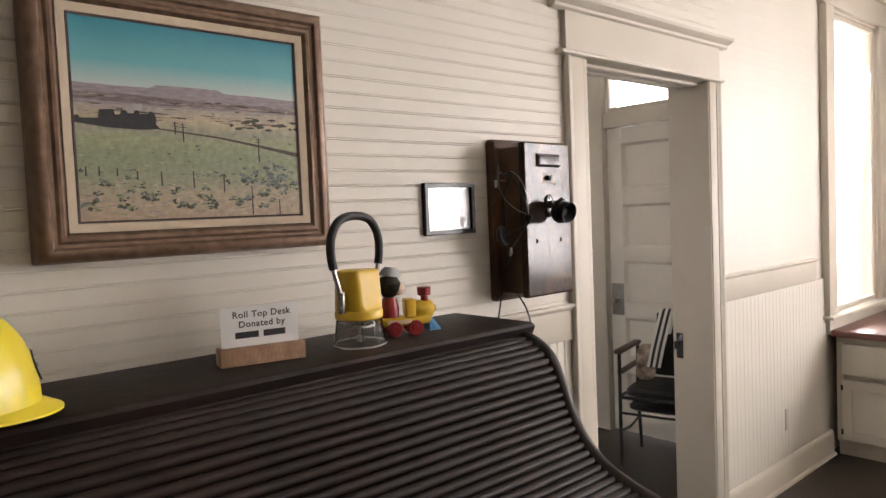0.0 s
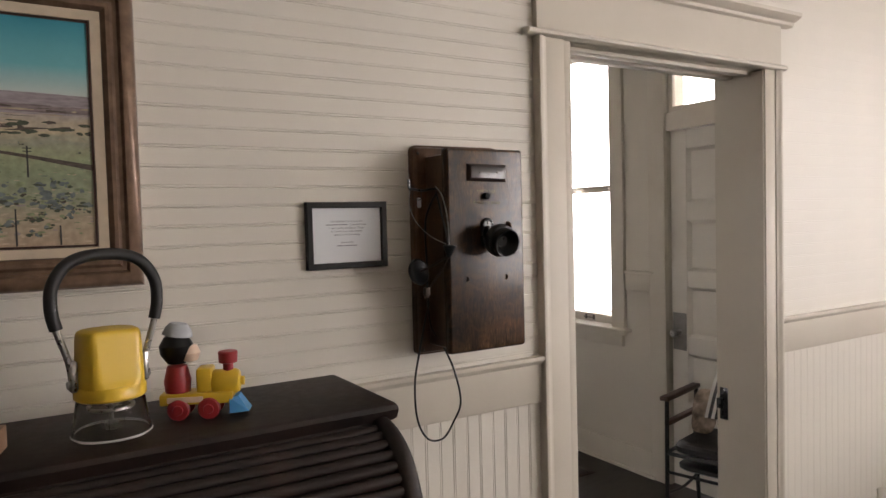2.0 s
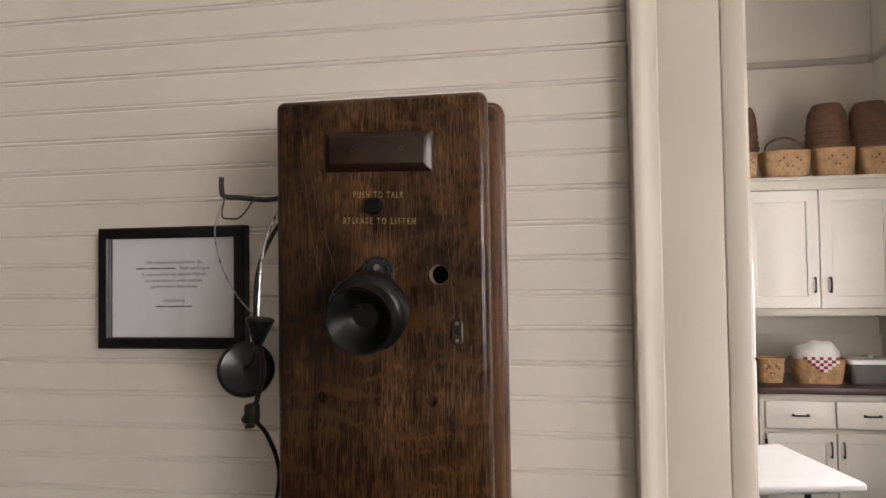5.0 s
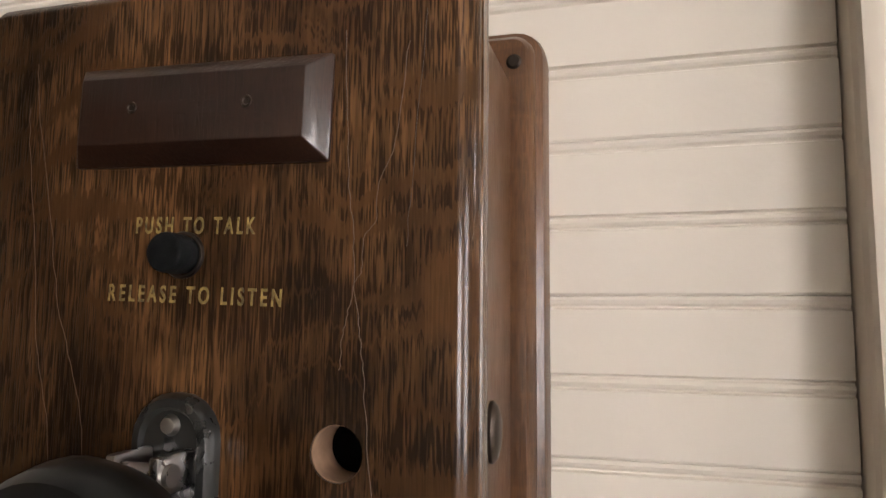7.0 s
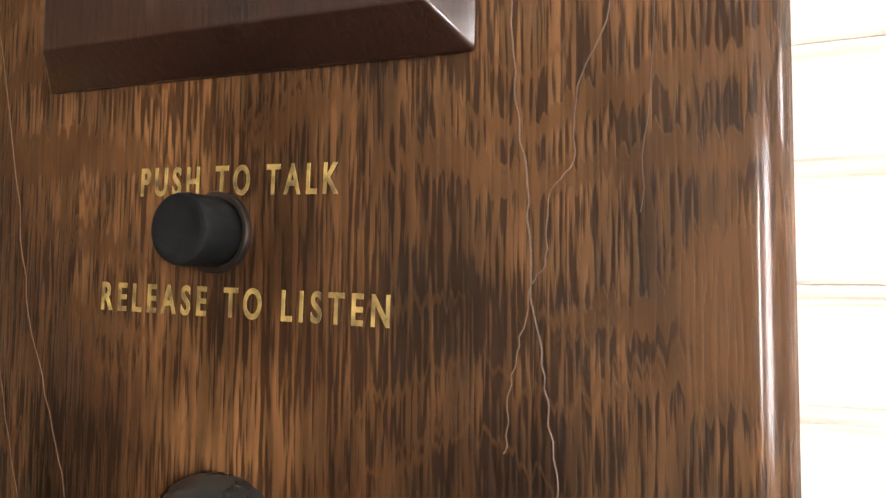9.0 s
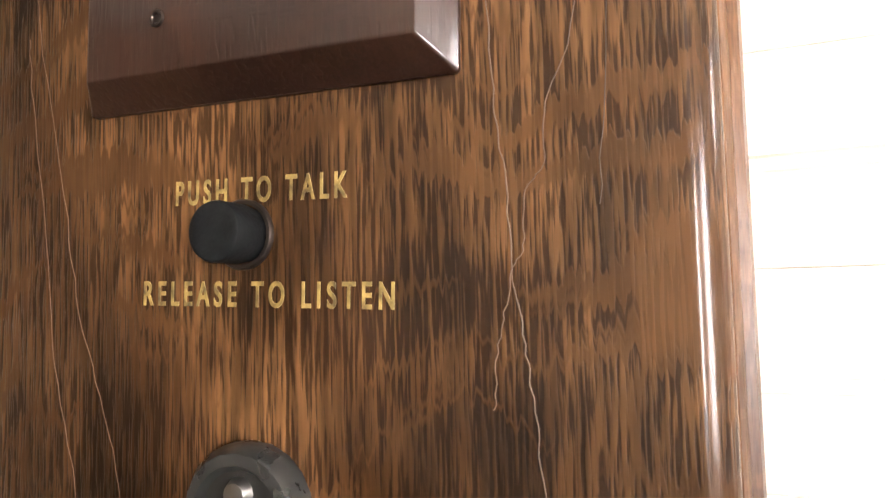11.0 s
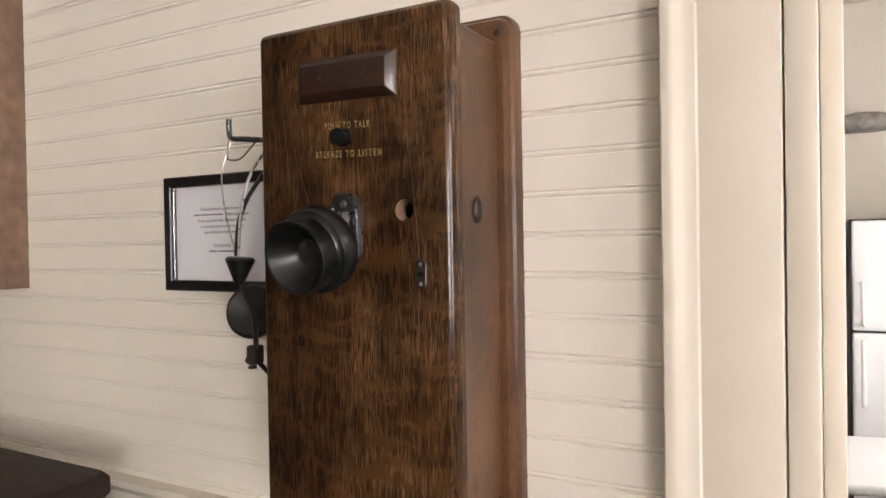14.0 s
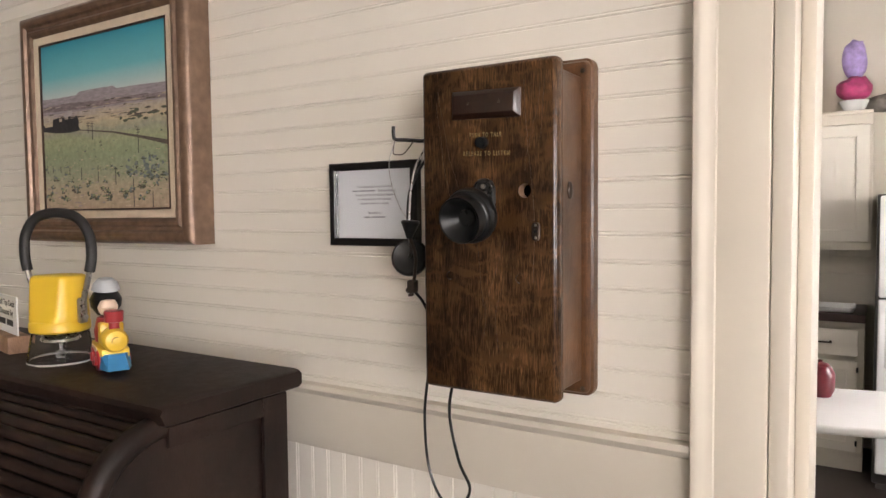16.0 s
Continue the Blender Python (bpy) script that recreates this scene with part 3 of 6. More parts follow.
extrude_profile(b, [(YW + 0.010, DH + 0.161), (YW - 0.024, DH + 0.161), (YW - 0.034, DH + 0.166), (YW - 0.036, DH + 0.176), (YW - 0.052, DH + 0.182), (YW - 0.066, DH + 0.192), (YW - 0.068, DH + 0.204), (YW + 0.010, DH + 0.204)], 2.075, 3.345)
part("cap", b, CREAM_TRIM, door_case)
b = bmesh.new()
box(b, DX1 - 0.003, DX1 - 0.0005, 1.755, 1.79, 0.82, 0.945, 0.0008)
box(b, DX1 - 0.022, DX1 - 0.003, 1.772, 1.792, 0.865, 0.905, 0.003)
part("strike_plate", b, BLACK_METAL, door_case, "black iron strike plate with a catch")
# the kitchen-side casing
b = bmesh.new()
box(b, 2.13, DX0 - 0.004, YB + 0.016, YB + 0.036, 0, DH + 0.1, 0.003)
box(b, DX1 + 0.02, 3.30, YB, YB + 0.02, 0, DH + 0.1, 0.003)
box(b, DX0 - 0.003, DX1 + 0.019, YB + 0.016, YB + 0.036, DH + 0.02, DH + 0.1, 0.003)
part("back_casing", b, CREAM_TRIM, door_case)

# bay window in the telephone wall


def window(name, label, m, w, z0, z1, depth=0.18, casing=0.135, apron=True, stile=0.028, single=False):
    """A sash window; local x along the wall, y outwards, origin at the opening's left foot on the wall's face."""
    win = thing(name, label, "window", m, kind="structure")
    b = bmesh.new()
    box(b, -casing, -0.005, -0.024, 0.012, z0 - 0.045, z1, 0.003)
    box(b, -casing - 0.012, -casing + 0.006, -0.034, 0.010, z0 - 0.045, z1, 0.003)
    part("casing", b, CREAM_TRIM, win)
    b = bmesh.new()
    box(b, w + 0.005, w + casing, -0.024, 0.012, z0 - 0.045, z1, 0.003)
    part("casing", b, CREAM_TRIM, win)
    b = bmesh.new()
    box(b, -casing - 0.03, w + casing + 0.03, -0.030, 0.012, z1 + 0.001, z1 + 0.15, 0.004)
    box(b, -casing - 0.05, w + casing + 0.05, -0.055, 0.012, z1 + 0.151, z1 + 0.185, 0.006)
    part("head_casing", b, CREAM_TRIM, win)
    b = bmesh.new()
    box(b, 0.0, 0.018, 0.0, depth - 0.005, z0, z1)
    box(b, w - 0.018, w, 0.0, depth - 0.005, z0, z1)
    box(b, 0.018, w - 0.018, 0.0, depth - 0.005, z1 - 0.018, z1)
    part("jamb", b, CREAM_TRIM, win)
    b = bmesh.new()
    box(b, -casing - 0.04, w + casing + 0.04, -0.065, depth - 0.01, z0 - 0.022, z0 - 0.001, 0.006)
    part("window_sill", b, CREAM_TRIM, win)
    if apron:
        b = bmesh.new()
        box(b, -casing + 0.02, w + casing - 0.02, -0.022, 0.012, z0 - 0.12, z0 - 0.023, 0.003)
        part("apron", b, CREAM_TRIM, win)
    zm = (z0 + z1) / 2 - 0.02
    sashes = ((z0 + 0.002, z1 - 0.02, 0.008),) if single else ((z0 + 0.002, zm + 0.02, 0.040), (zm - 0.02, z1 - 0.02, 0.078))
    for k, (a, c, y) in enumerate(sashes):
        b = bmesh.new()
        s = stile
        box(b, 0.019, 0.019 + s, y, y + 0.034, a, c, 0.003)
        box(b, w - 0.019 - s, w - 0.019, y, y + 0.034, a, c, 0.003)
        box(b, 0.019 + s, w - 0.019 - s, y, y + 0.034, a, a + (0.055 if k == 0 and not single else 0.026), 0.003)
        box(b, 0.019 + s, w - 0.019 - s, y, y + 0.034, c - 0.026, c, 0.003)
        sash = part("sash", b, CREAM_TRIM, win)
        b = bmesh.new()
        box(b, 0.019 + s, w - 0.019 - s, y + 0.014, y + 0.018, a + 0.038, c - 0.038)
        g = part("pane", b, GLASS, sash)
        g.visible_shadow = False
        if k == 0 and not single:
            for fx in (0.22, 0.78):
                b = bmesh.new()
                hx = 0.019 + s + fx * (w - 0.038 - 2 * s)
                box(b, hx - 0.045, hx - 0.030, y - 0.006, y + 0.001, a + 0.012, a + 0.045, 0.002)
                box(b, hx + 0.030, hx + 0.045, y - 0.006, y + 0.001, a + 0.012, a + 0.045, 0.002)
                tube(b, [(hx - 0.038, y - 0.004, a + 0.03), (hx - 0.034, y - 0.022, a + 0.03), (hx + 0.034, y - 0.022, a + 0.03), (hx + 0.038, y - 0.004, a + 0.03)], 0.004, 8)
                part("sash_lift", b, BRONZE, sash, "dark bronze sash lift")
    return win


window("window_1", "tall cream sash window of the bay, blown out by daylight", pose(WX0, YW, 0), WX1 - WX0, WZ0, WZ1, depth=0.055, casing=0.145, stile=0.012, single=True)
for i, (a, c) in enumerate(EAST_WINDOWS):
    window("window_%d" % (i + 2), "tall cream sash window facing the tracks", pose(XE, c, 0, 0, 0, -90), c - a, 0.95, WZ1, depth=0.155, apron=False)
# invented window out of view, goes with the kitchen's west fill lamp
window("window_5", "added cream sash window out of view, behind the kitchen fill lamp", pose(XW, 3.0, 0, 0, 0, 90), 1.4, 0.95, WZ1, depth=0.155)
window("window_6", "tall cream kitchen sash window, white with daylight", pose(KE, KWY1, 0, 0, 0, -90), KWY1 - KWY0, KWZ0, KWZ1, depth=0.155, casing=0.115)

# bright distance outside the windows
bm = B(14.0, 14.1, -30, 40, -0.6, 22)
solid("backdrop_east", bm, OUTDOOR, "hazy bright sky beyond the tracks", "backdrop", "structure")
bm = B(4.5, 14.0, 12.0, 12.1, -0.6, 22)
solid("backdrop_north", bm, OUTDOOR, "hazy bright sky along the tracks", "backdrop", "structure")
# glowing sheet for the invented west window only
bm = B(-14.1, -14.0, -20, 30, -0.6, 22)
solid("backdrop_west", bm, OUTDOOR, "bright backdrop behind the added west window", "backdrop", "structure")

# ---- kitchen trim and outer door ----
bm = bmesh.new()
for yy0, yy1 in ((2.965, 3.20), (4.52, KN)):
    box(bm, KE - 0.016, KE + 0.01, yy0, yy1, 1.150, 1.258, 0.003)
    box(bm, KE - 0.028, KE + 0.01, yy0, yy1, 1.258, 1.276, 0.004)
box(bm, XW, KE - 0.017, KN - 0.016, KN + 0.01, 1.150, 1.258, 0.003)
solid("trim_kitchen_rail", bm, CREAM_TRIM, "cream painted chair rail round the kitchen", "trim", "structure")
bm = bmesh.new()
box(bm, KE - 0.02, KE + 0.01, 2.965, KN, 0, 0.16, 0.004)
box(bm, KE - 0.035, KE - 0.021, 2.965, KN, 0, 0.02, 0.004)
solid("baseboard_kitchen", bm, CREAM_TRIM, "cream painted kitchen baseboard", "baseboard", "structure")
bm = bmesh.new()
box(bm, KE - 0.03, KE + 0.01, YB, KN, 2.965, 3.01, 0.010, 3)
box(bm, XW, KE - 0.031, KN - 0.03, KN + 0.01, 2.965, 3.01, 0.010, 3)
solid("trim_picture_rail", bm, RAIL_TAN, "tan painted picture rail high on the kitchen wall", "trim", "structure")

kd = thing("door_2", "cream painted five panel outer door, shut, under a bright transom", "door", kind="structure")
b = bmesh.new()
box(b, KE - 0.022, KE + 0.012, KDY1 + 0.002, KDY1 + 0.122, 0, KDH, 0.003)
part("casing", b, CREAM_TRIM, kd)
b = bmesh.new()
box(b, KE - 0.022, KE + 0.012, YB + 0.003, KDY0 - 0.002, 0, KDH, 0.003)
part("casing", b, CREAM_TRIM, kd)
b = bmesh.new()
box(b, KE - 0.022, KE + 0.012, YB + 0.003, KDY1 + 0.14, KDH + 0.002, KDH + 0.13, 0.003)
part("head_casing", b, CREAM_TRIM, kd)
b = bmesh.new()
box(b, KE - 0.008, KE + 0.10, KDY0, KDY1, 2.112, 2.215, 0.004)
part("transom_bar", b, CREAM_TRIM, kd)
b = bmesh.new()
for yy in (KDY0, KDY1 - 0.03):
    box(b, KE + 0.02, KE + 0.06, yy, yy + 0.03, 2.216, KDH - 0.002, 0.003)
box(b, KE + 0.02, KE + 0.06, KDY0 + 0.03, KDY1 - 0.03, 2.216, 2.25, 0.003)
box(b, KE + 0.02, KE + 0.06, KDY0 + 0.03, KDY1 - 0.03, KDH - 0.04, KDH - 0.002, 0.003)
tr = part("transom_frame", b, CREAM_TRIM, kd)
g = part("pane", B(KE + 0.038, KE + 0.042, KDY0 + 0.03, KDY1 - 0.03, 2.25, KDH - 0.04), GLASS, tr)
g.visible_shadow = False
leaf_x = KE + 0.03
b = bmesh.new()
box(b, leaf_x, leaf_x + 0.044, KDY1 - 0.115, KDY1 - 0.003, 0.004, 2.108, 0.003)
box(b, leaf_x, leaf_x + 0.044, KDY0 + 0.003, KDY0 + 0.115, 0.004, 2.108, 0.003)
PANELS = ((0.14, 0.42), (0.52, 0.80), (0.905, 1.195), (1.29, 1.585), (1.69, 2.0))
edges_z = [0.004] + [v for p in PANELS for v in p] + [2.108]
for z0, z1 in zip(edges_z[0::2], edges_z[1::2]):
    box(b, leaf_x + 0.001, leaf_x + 0.043, KDY0 + 0.115, KDY1 - 0.115, z0, z1, 0.003)
leaf = part("door_leaf", b, CREAM_DOOR, kd)
for z0, z1 in PANELS:
    b = bmesh.new()
    ya, yc = KDY0 + 0.115, KDY1 - 0.115
    loft(b, [[Vector((leaf_x + dx, y, z)) for y, z in ((ya + i, z0 + i), (yc - i, z0 + i), (yc - i, z1 - i), (ya + i, z1 - i))] for dx, i in ((0.030, 0), (0.005, 0.0), (0.009, 0.004), (0.022, 0.016), (0.024, 0.017), (0.024, 0.019))])
    part("panel", b, CREAM_DOOR, leaf)
b = bmesh.new()
box(b, leaf_x - 0.005, leaf_x - 0.0005, KDY1 - 0.108, KDY1 - 0.012, 0.82, 1.04, 0.002)
part("lock_plate", b, DULL_STEEL, leaf, "brushed steel lock plate")
b = bmesh.new()
lathe(b, [(0.0, 0.07), (0.018, 0.068), (0.026, 0.055), (0.024, 0.042), (0.011, 0.034), (0.011, 0.006), (0.022, 0.0)], 20, pose(leaf_x - 0.004, KDY1 - 0.06, 0.925, 0, -90, 0))
part("door_knob", b, STEEL, leaf, "steel door knob")

# ---- wall telephone ----
phone = thing("wall_telephone", "antique dark oak wall telephone with black mouthpiece, on the wall", "telephone", pose(1.865, YW, 1.278))
b = bmesh.new()
plate_xz(b, 1.734, 1.998, 1.278, 1.814, 0.016, ((YW + 0.001, 0.0), (YW - 0.014, 0.0), (YW - 0.018, 0.0012), (YW - 0.020, 0.005), (YW - 0.025, 0.006), (YW - 0.029, 0.009), (YW - 0.030, 0.013)))
part("backboard", b, OAK_SIDE, phone, world=True)
b = bmesh.new()
plate_xz(b, 1.768, 1.981, 1.306, 1.783, 0.004, ((YW - 0.0295, 0.0), (1.489, 0.0)))
part("case", b, OAK_SIDE, phone, world=True)
# hinged front with its holes
b = bmesh.new()
rows = plate_xz(b, 1.758, 1.989, 1.295, 1.796, 0.009, ((1.4885, 0.002), (1.4875, 0.0), (1.4785, 0.0), (1.4774, 0.0012), (1.4762, 0.0004), (1.4735, 0.0006), (1.4702, 0.0026), (1.4684, 0.0046), (1.4672, 0.0064), (1.467, 0.0070), (1.467, 0.0080)), cap=False)
b.faces.new(list(reversed(rows[0])))
front = rows[-1]
edges = [b.edges.get((front[i], front[(i + 1) % len(front)])) for i in range(len(front))]
for hx, hz, r, deep in ((1.9375, 1.605, 0.0104, 0.0195), (1.809, 1.476, 0.0066, 0.006), (1.928, 1.475, 0.0066, 0.006)):
    ring = [b.verts.new((hx + r * math.cos(2 * math.pi * k / 24), 1.467, hz + r * math.sin(2 * math.pi * k / 24))) for k in range(24)]
    back = [b.verts.new((v.co.x, 1.467 + deep, v.co.z)) for v in ring]
    for k in range(24):
        j = (k + 1) % 24
        edges.append(b.edges.new((ring[k], ring[j])))
    for k in range(24):
        j = (k + 1) % 24
        b.faces.new((ring[k], ring[j], back[j], back[k]))
    b.faces.new(back)
bmesh.ops.triangle_fill(b, use_beauty=True, edges=edges, normal=(0, -1, 0))
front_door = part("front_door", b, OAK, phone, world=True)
b = lathe(bmesh.new(), [(0.0, 0.0), (0.0102, 0.0)], 24, pose(1.9375, 1.4862, 1.605, 90, 0, 0))
part("hole_lining", lathe(bmesh.new(), [(0.01035, 0.0), (0.01035, 0.0175), (0.0100, 0.0175), (0.0100, 0.0)], 32, pose(1.9375, 1.4858, 1.605, 90, 0, 0)), BARE_OAK, front_door, "pale bare wood lining the drilled hole", world=True)
part("hole_backing", b, FELT, front_door, "black felt behind the drilled hole", world=True)
# raised block with bevelled rim, set a little askew
ASKEW = Matrix.Translation((1.8745, 1.4668, 1.7358)) @ pose(0, 0, 0, 0, 1.4, 0)
b = bmesh.new()
plate_xz(b, -0.0580, 0.0580, -0.0212, 0.0212, 0.0012, ((0.0, 0.0), (-0.0015, 0.0), (-0.0098, 0.0072), (-0.0100, 0.0078)))
b.transform(ASKEW)
block = part("raised_block", b, OAK_DARK, front_door, "dark bevelled wooden block", world=True)
for sx in (-0.0255, 0.0265):
    b = lathe(bmesh.new(), [(0.0, 0.0001), (0.0012, 0.0002), (0.0016, 0.0007), (0.0023, 0.0008), (0.0026, 0.0)], 14, ASKEW @ pose(sx, -0.0099, 0.001, 90, 0, 0))
    part("screw_hole", b, BRONZE, block, "small dark plugged screw hole", world=True)
b = lathe(bmesh.new(), [(0.0, 0.0124), (0.0052, 0.0125), (0.0070, 0.0127), (0.0076, 0.0124), (0.0079, 0.0116), (0.0079, 0.0030), (0.0074, 0.0022), (0.0074, 0.0)], 40, pose(1.8697, 1.4668, 1.6785, 90, 0, 0))
button = part("push_button", b, BUTTON, front_door, "matt black push button", world=True)
b = lathe(bmesh.new(), [(0.0081, 0.0), (0.0094, 0.0), (0.0094, 0.0010), (0.0090, 0.0016), (0.0081, 0.0016)], 32, pose(1.8697, 1.4668, 1.6785, 90, 0, 0))
part("collar", b, BRONZE, button, "worn dark metal collar", world=True)
letters("PUSH TO TALK", 0.0094, GOLD, front_door, "lettering", Matrix.Translation((1.8735, 1.4668, 1.6900)) @ pose(0, 0, 0, 0, 1.8, 0) @ FACE_SOUTH, 0.62, 0.00012, "worn gold stencilled lettering", 1.47, 0.00018)
letters("RELEASE TO LISTEN", 0.0094, GOLD, front_door, "lettering", Matrix.Translation((1.8742, 1.4668, 1.6622)) @ pose(0, 0, 0, 0, 1.8, 0) @ FACE_SOUTH, 0.66, 0.00012, "worn gold stencilled lettering", 1.50, 0.00018)
# hairline scratches in the varnish
SCRATCH = paint("pale_scratch", (0.085, 0.045, 0.023), 0.5, var=0.3, scale=200)
DARK_SCRATCH = paint("dark_scratch", (0.035, 0.016, 0.008), 0.6, var=0.3, scale=200)
CRACKS = (((1.937, 1.765), (1.939, 1.723), (1.940, 1.703), (1.942, 1.686), (1.943, 1.667), (1.945, 1.652), (1.947, 1.638), (1.949, 1.615), (1.953, 1.56), (1.951, 1.47)),
          ((1.963, 1.758), (1.958, 1.720), (1.952, 1.704), (1.951, 1.690), (1.9462, 1.684), (1.9458, 1.672), (1.943, 1.667), (1.941, 1.657), (1.939, 1.648), (1.938, 1.635)),
          ((1.790, 1.765), (1.792, 1.746), (1.803, 1.694), (1.810, 1.658), (1.820, 1.630), (1.826, 1.608), (1.830, 1.57)), ((1.787, 1.745), (1.789, 1.725), (1.796, 1.680), (1.800, 1.643), (1.809, 1.607), (1.814, 1.56)),
          ((1.905, 1.535), (1.890, 1.485), (1.872, 1.435)), ((1.857, 1.54), (1.862, 1.49), (1.868, 1.43)), ((1.970, 1.77), (1.966, 1.72), (1.963, 1.68)),
          ((1.900, 1.46), (1.889, 1.42), (1.893, 1.37)), ((1.862, 1.47), (1.872, 1.42), (1.868, 1.385)))
for i, pts in enumerate(CRACKS):
    fine = smooth_path([(x, 0, z) for x, z in pts], 6)
    b = tube(bmesh.new(), [(p.x + random.uniform(-0.00045, 0.00045), 1.46695, p.z) for p in fine], 0.00016 if i < 2 else 0.00012, 5, 2)
    part("scratch", b, SCRATCH if i < 4 else DARK_SCRATCH, front_door, "hairline scratch", world=True)
# transmitter
tx, tz = 1.8722, 1.591
b = bmesh.new()
plate_xz(b, tx - 0.018, tx + 0.018, tz - 0.040, tz + 0.034, 0.0175, ((1.4668, 0.0), (1.4625, 0.0), (1.4595, 0.002), (1.4590, 0.005), (1.4610, 0.0065), (1.4610, 0.009)))
mount = part("transmitter", b, BLACK_METAL, phone, "black transmitter with a flared mouthpiece", world=True)
for sz in (tz + 0.022, tz - 0.028):
    b = lathe(bmesh.new(), [(0.0, 0.003), (0.003, 0.0025), (0.0042, 0.0)], 14, pose(tx, 1.4610, sz, 90, 0, 0))
    part("screw", b, STEEL, mount, world=True)
b = bmesh.new()
for s in (-1, 1):
    box(b, tx + s * 0.009 - 0.002, tx + s * 0.009 + 0.002, 1.440, 1.4612, tz + 0.000, tz + 0.014, 0.001)
lathe(b, [(0.0, -0.013), (0.004, -0.013), (0.004, 0.013), (0.0, 0.013)], 14, pose(tx, 1.446, tz + 0.007, 0, 90, 0))
tube(b, [(tx, 1.4612, tz - 0.004), (tx + 0.001, 1.447, tz - 0.006), (tx + 0.003, 1.432, tz - 0.016)], 0.0075, 12)
part("pivot", b, STEEL, mount, "worn steel pivot", world=True)
TXM = Matrix.Translation((tx + 0.004, 1.426, tz - 0.019)) @ pose(0, 0, 0, 103, 0, -2)
b = lathe(bmesh.new(), [(0.0, -0.012), (0.020, -0.011), (0.0340, -0.006), (0.0392, 0.002), (0.0400, 0.006), (0.0400, 0.016), (0.0382, 0.0195), (0.0345, 0.0205), (0.0328, 0.0225), (0.0330, 0.028), (0.0342, 0.040), (0.0336, 0.0430), (0.0312, 0.0425), (0.0275, 0.037), (0.0200, 0.027), (0.0150, 0.0215), (0.0135, 0.0205), (0.0, 0.0205)], 44, TXM)
part("mouthpiece", b, BLACK, mount, "black bakelite mouthpiece", world=True)
b = lathe(bmesh.new(), [(0.0, 0.0217), (0.0125, 0.0213)], 20, TXM)
part("grille", b, BLACK_METAL, mount, "dark perforated grille", world=True)
# keyhole plates
b = bmesh.new()
plate_xz(b, 1.9500, 1.9620, 1.5320, 1.5590, 0.0058, ((1.4668, 0.0), (1.4650, 0.0), (1.4640, 0.0012)))
esc = part("keyhole_plate", b, BRONZE, front_door, "dark bronze keyhole plate", world=True)
for sz in (1.5545, 1.5365):
    b = lathe(bmesh.new(), [(0.0, 0.0012), (0.0017, 0.0008), (0.0022, 0.0)], 10, pose(1.956, 1.4639, sz, 90, 0, 0))
    part("screw", b, STEEL, esc, world=True)
b = lathe(bmesh.new(), [(0.0, 0.0018), (0.0024, 0.0016), (0.0032, 0.0)], 14, pose(1.956, 1.4639, 1.5455, 90, 0, 0))
part("keyhole", b, BLACK, esc, world=True)
b = bmesh.new()
loft(b, [[Vector((1.9812 + d, 1.532 + c * math.cos(a) * 0.0085, 1.606 + c * math.sin(a) * 0.0135)) for a in [2 * math.pi * k / 20 for k in range(20)]] for d, c in ((0, 1), (0.0015, 1), (0.0032, 0.85), (0.0044, 0.55), (0.0048, 0.2))])
part("side_plug", b, BRONZE, phone, "dark bronze oval plate on the side", world=True)
for sx, sz in ((1.747, 1.792), (1.983, 1.792), (1.747, 1.293), (1.983, 1.293)):
    b = lathe(bmesh.new(), [(0.0, 0.0015), (0.003, 0.0012), (0.0042, 0.0)], 14, pose(sx, YW - 0.030, sz, 90, 0, 0))
    part("screw", b, BRONZE, phone, world=True)
b = bmesh.new()
plate_xz(b, 1.741, 1.752, 1.655, 1.680, 0.003, ((YW - 0.030, 0.0), (YW - 0.033, 0.0008)))
part("tag", b, PAPER, phone, "small white paper tag", world=True)
# switch hook, hanging receiver and leads
b = tube(bmesh.new(), [(1.772, 1.525, 1.700), (1.750, 1.528, 1.6995), (1.725, 1.522, 1.695), (1.695, 1.512, 1.6975), (1.6795, 1.506, 1.699), (1.6765, 1.505, 1.708), (1.6765, 1.505, 1.721)], 0.0032, 10)
part("switch_hook", b, BLACK_METAL, phone, "black iron switch hook", world=True)
b = tube(bmesh.new(), [(1.684, 1.498, 1.697), (1.681, 1.497, 1.676), (1.690, 1.496, 1.672), (1.704, 1.497, 1.674), (1.713, 1.512, 1.695)], 0.0010, 6)
part("wire", b, BRONZE, phone, "thin fork wire", world=True)
b = tube(bmesh.new(), [(1.679, 1.505, 1.694), (1.672, 1.497, 1.66), (1.684, 1.488, 1.62), (1.712, 1.470, 1.585), (1.742, 1.448, 1.565)], 0.0009, 6)
part("wire", b, STEEL, phone, "thin dull wire", world=True)
b = tube(bmesh.new(), [(1.766, 1.53, 1.705), (1.757, 1.49, 1.685), (1.751, 1.462, 1.65), (1.749, 1.449, 1.61), (1.748, 1.445, 1.564)], 0.0016, 8)
part("lead", b, STEEL, phone, "pale insulated lead", world=True)
b = tube(bmesh.new(), [(1.766, 1.53, 1.692), (1.752, 1.495, 1.665), (1.744, 1.468, 1.63), (1.743, 1.452, 1.60), (1.745, 1.445, 1.564)], 0.0024, 8)
part("lead", b, BLACK, phone, "black insulated lead", world=True)
rx, rz = 1.700, 1.497
b = lathe(bmesh.new(), [(0.0, 0.029), (0.013, 0.0285), (0.0155, 0.026), (0.0085, 0.010), (0.0045, 0.0), (0.0, 0.0)], 20, pose(1.747, 1.446, 1.534, 0, 5, 0))
receiver = part("receiver", b, BLACK, phone, "black hanging receiver", world=True)
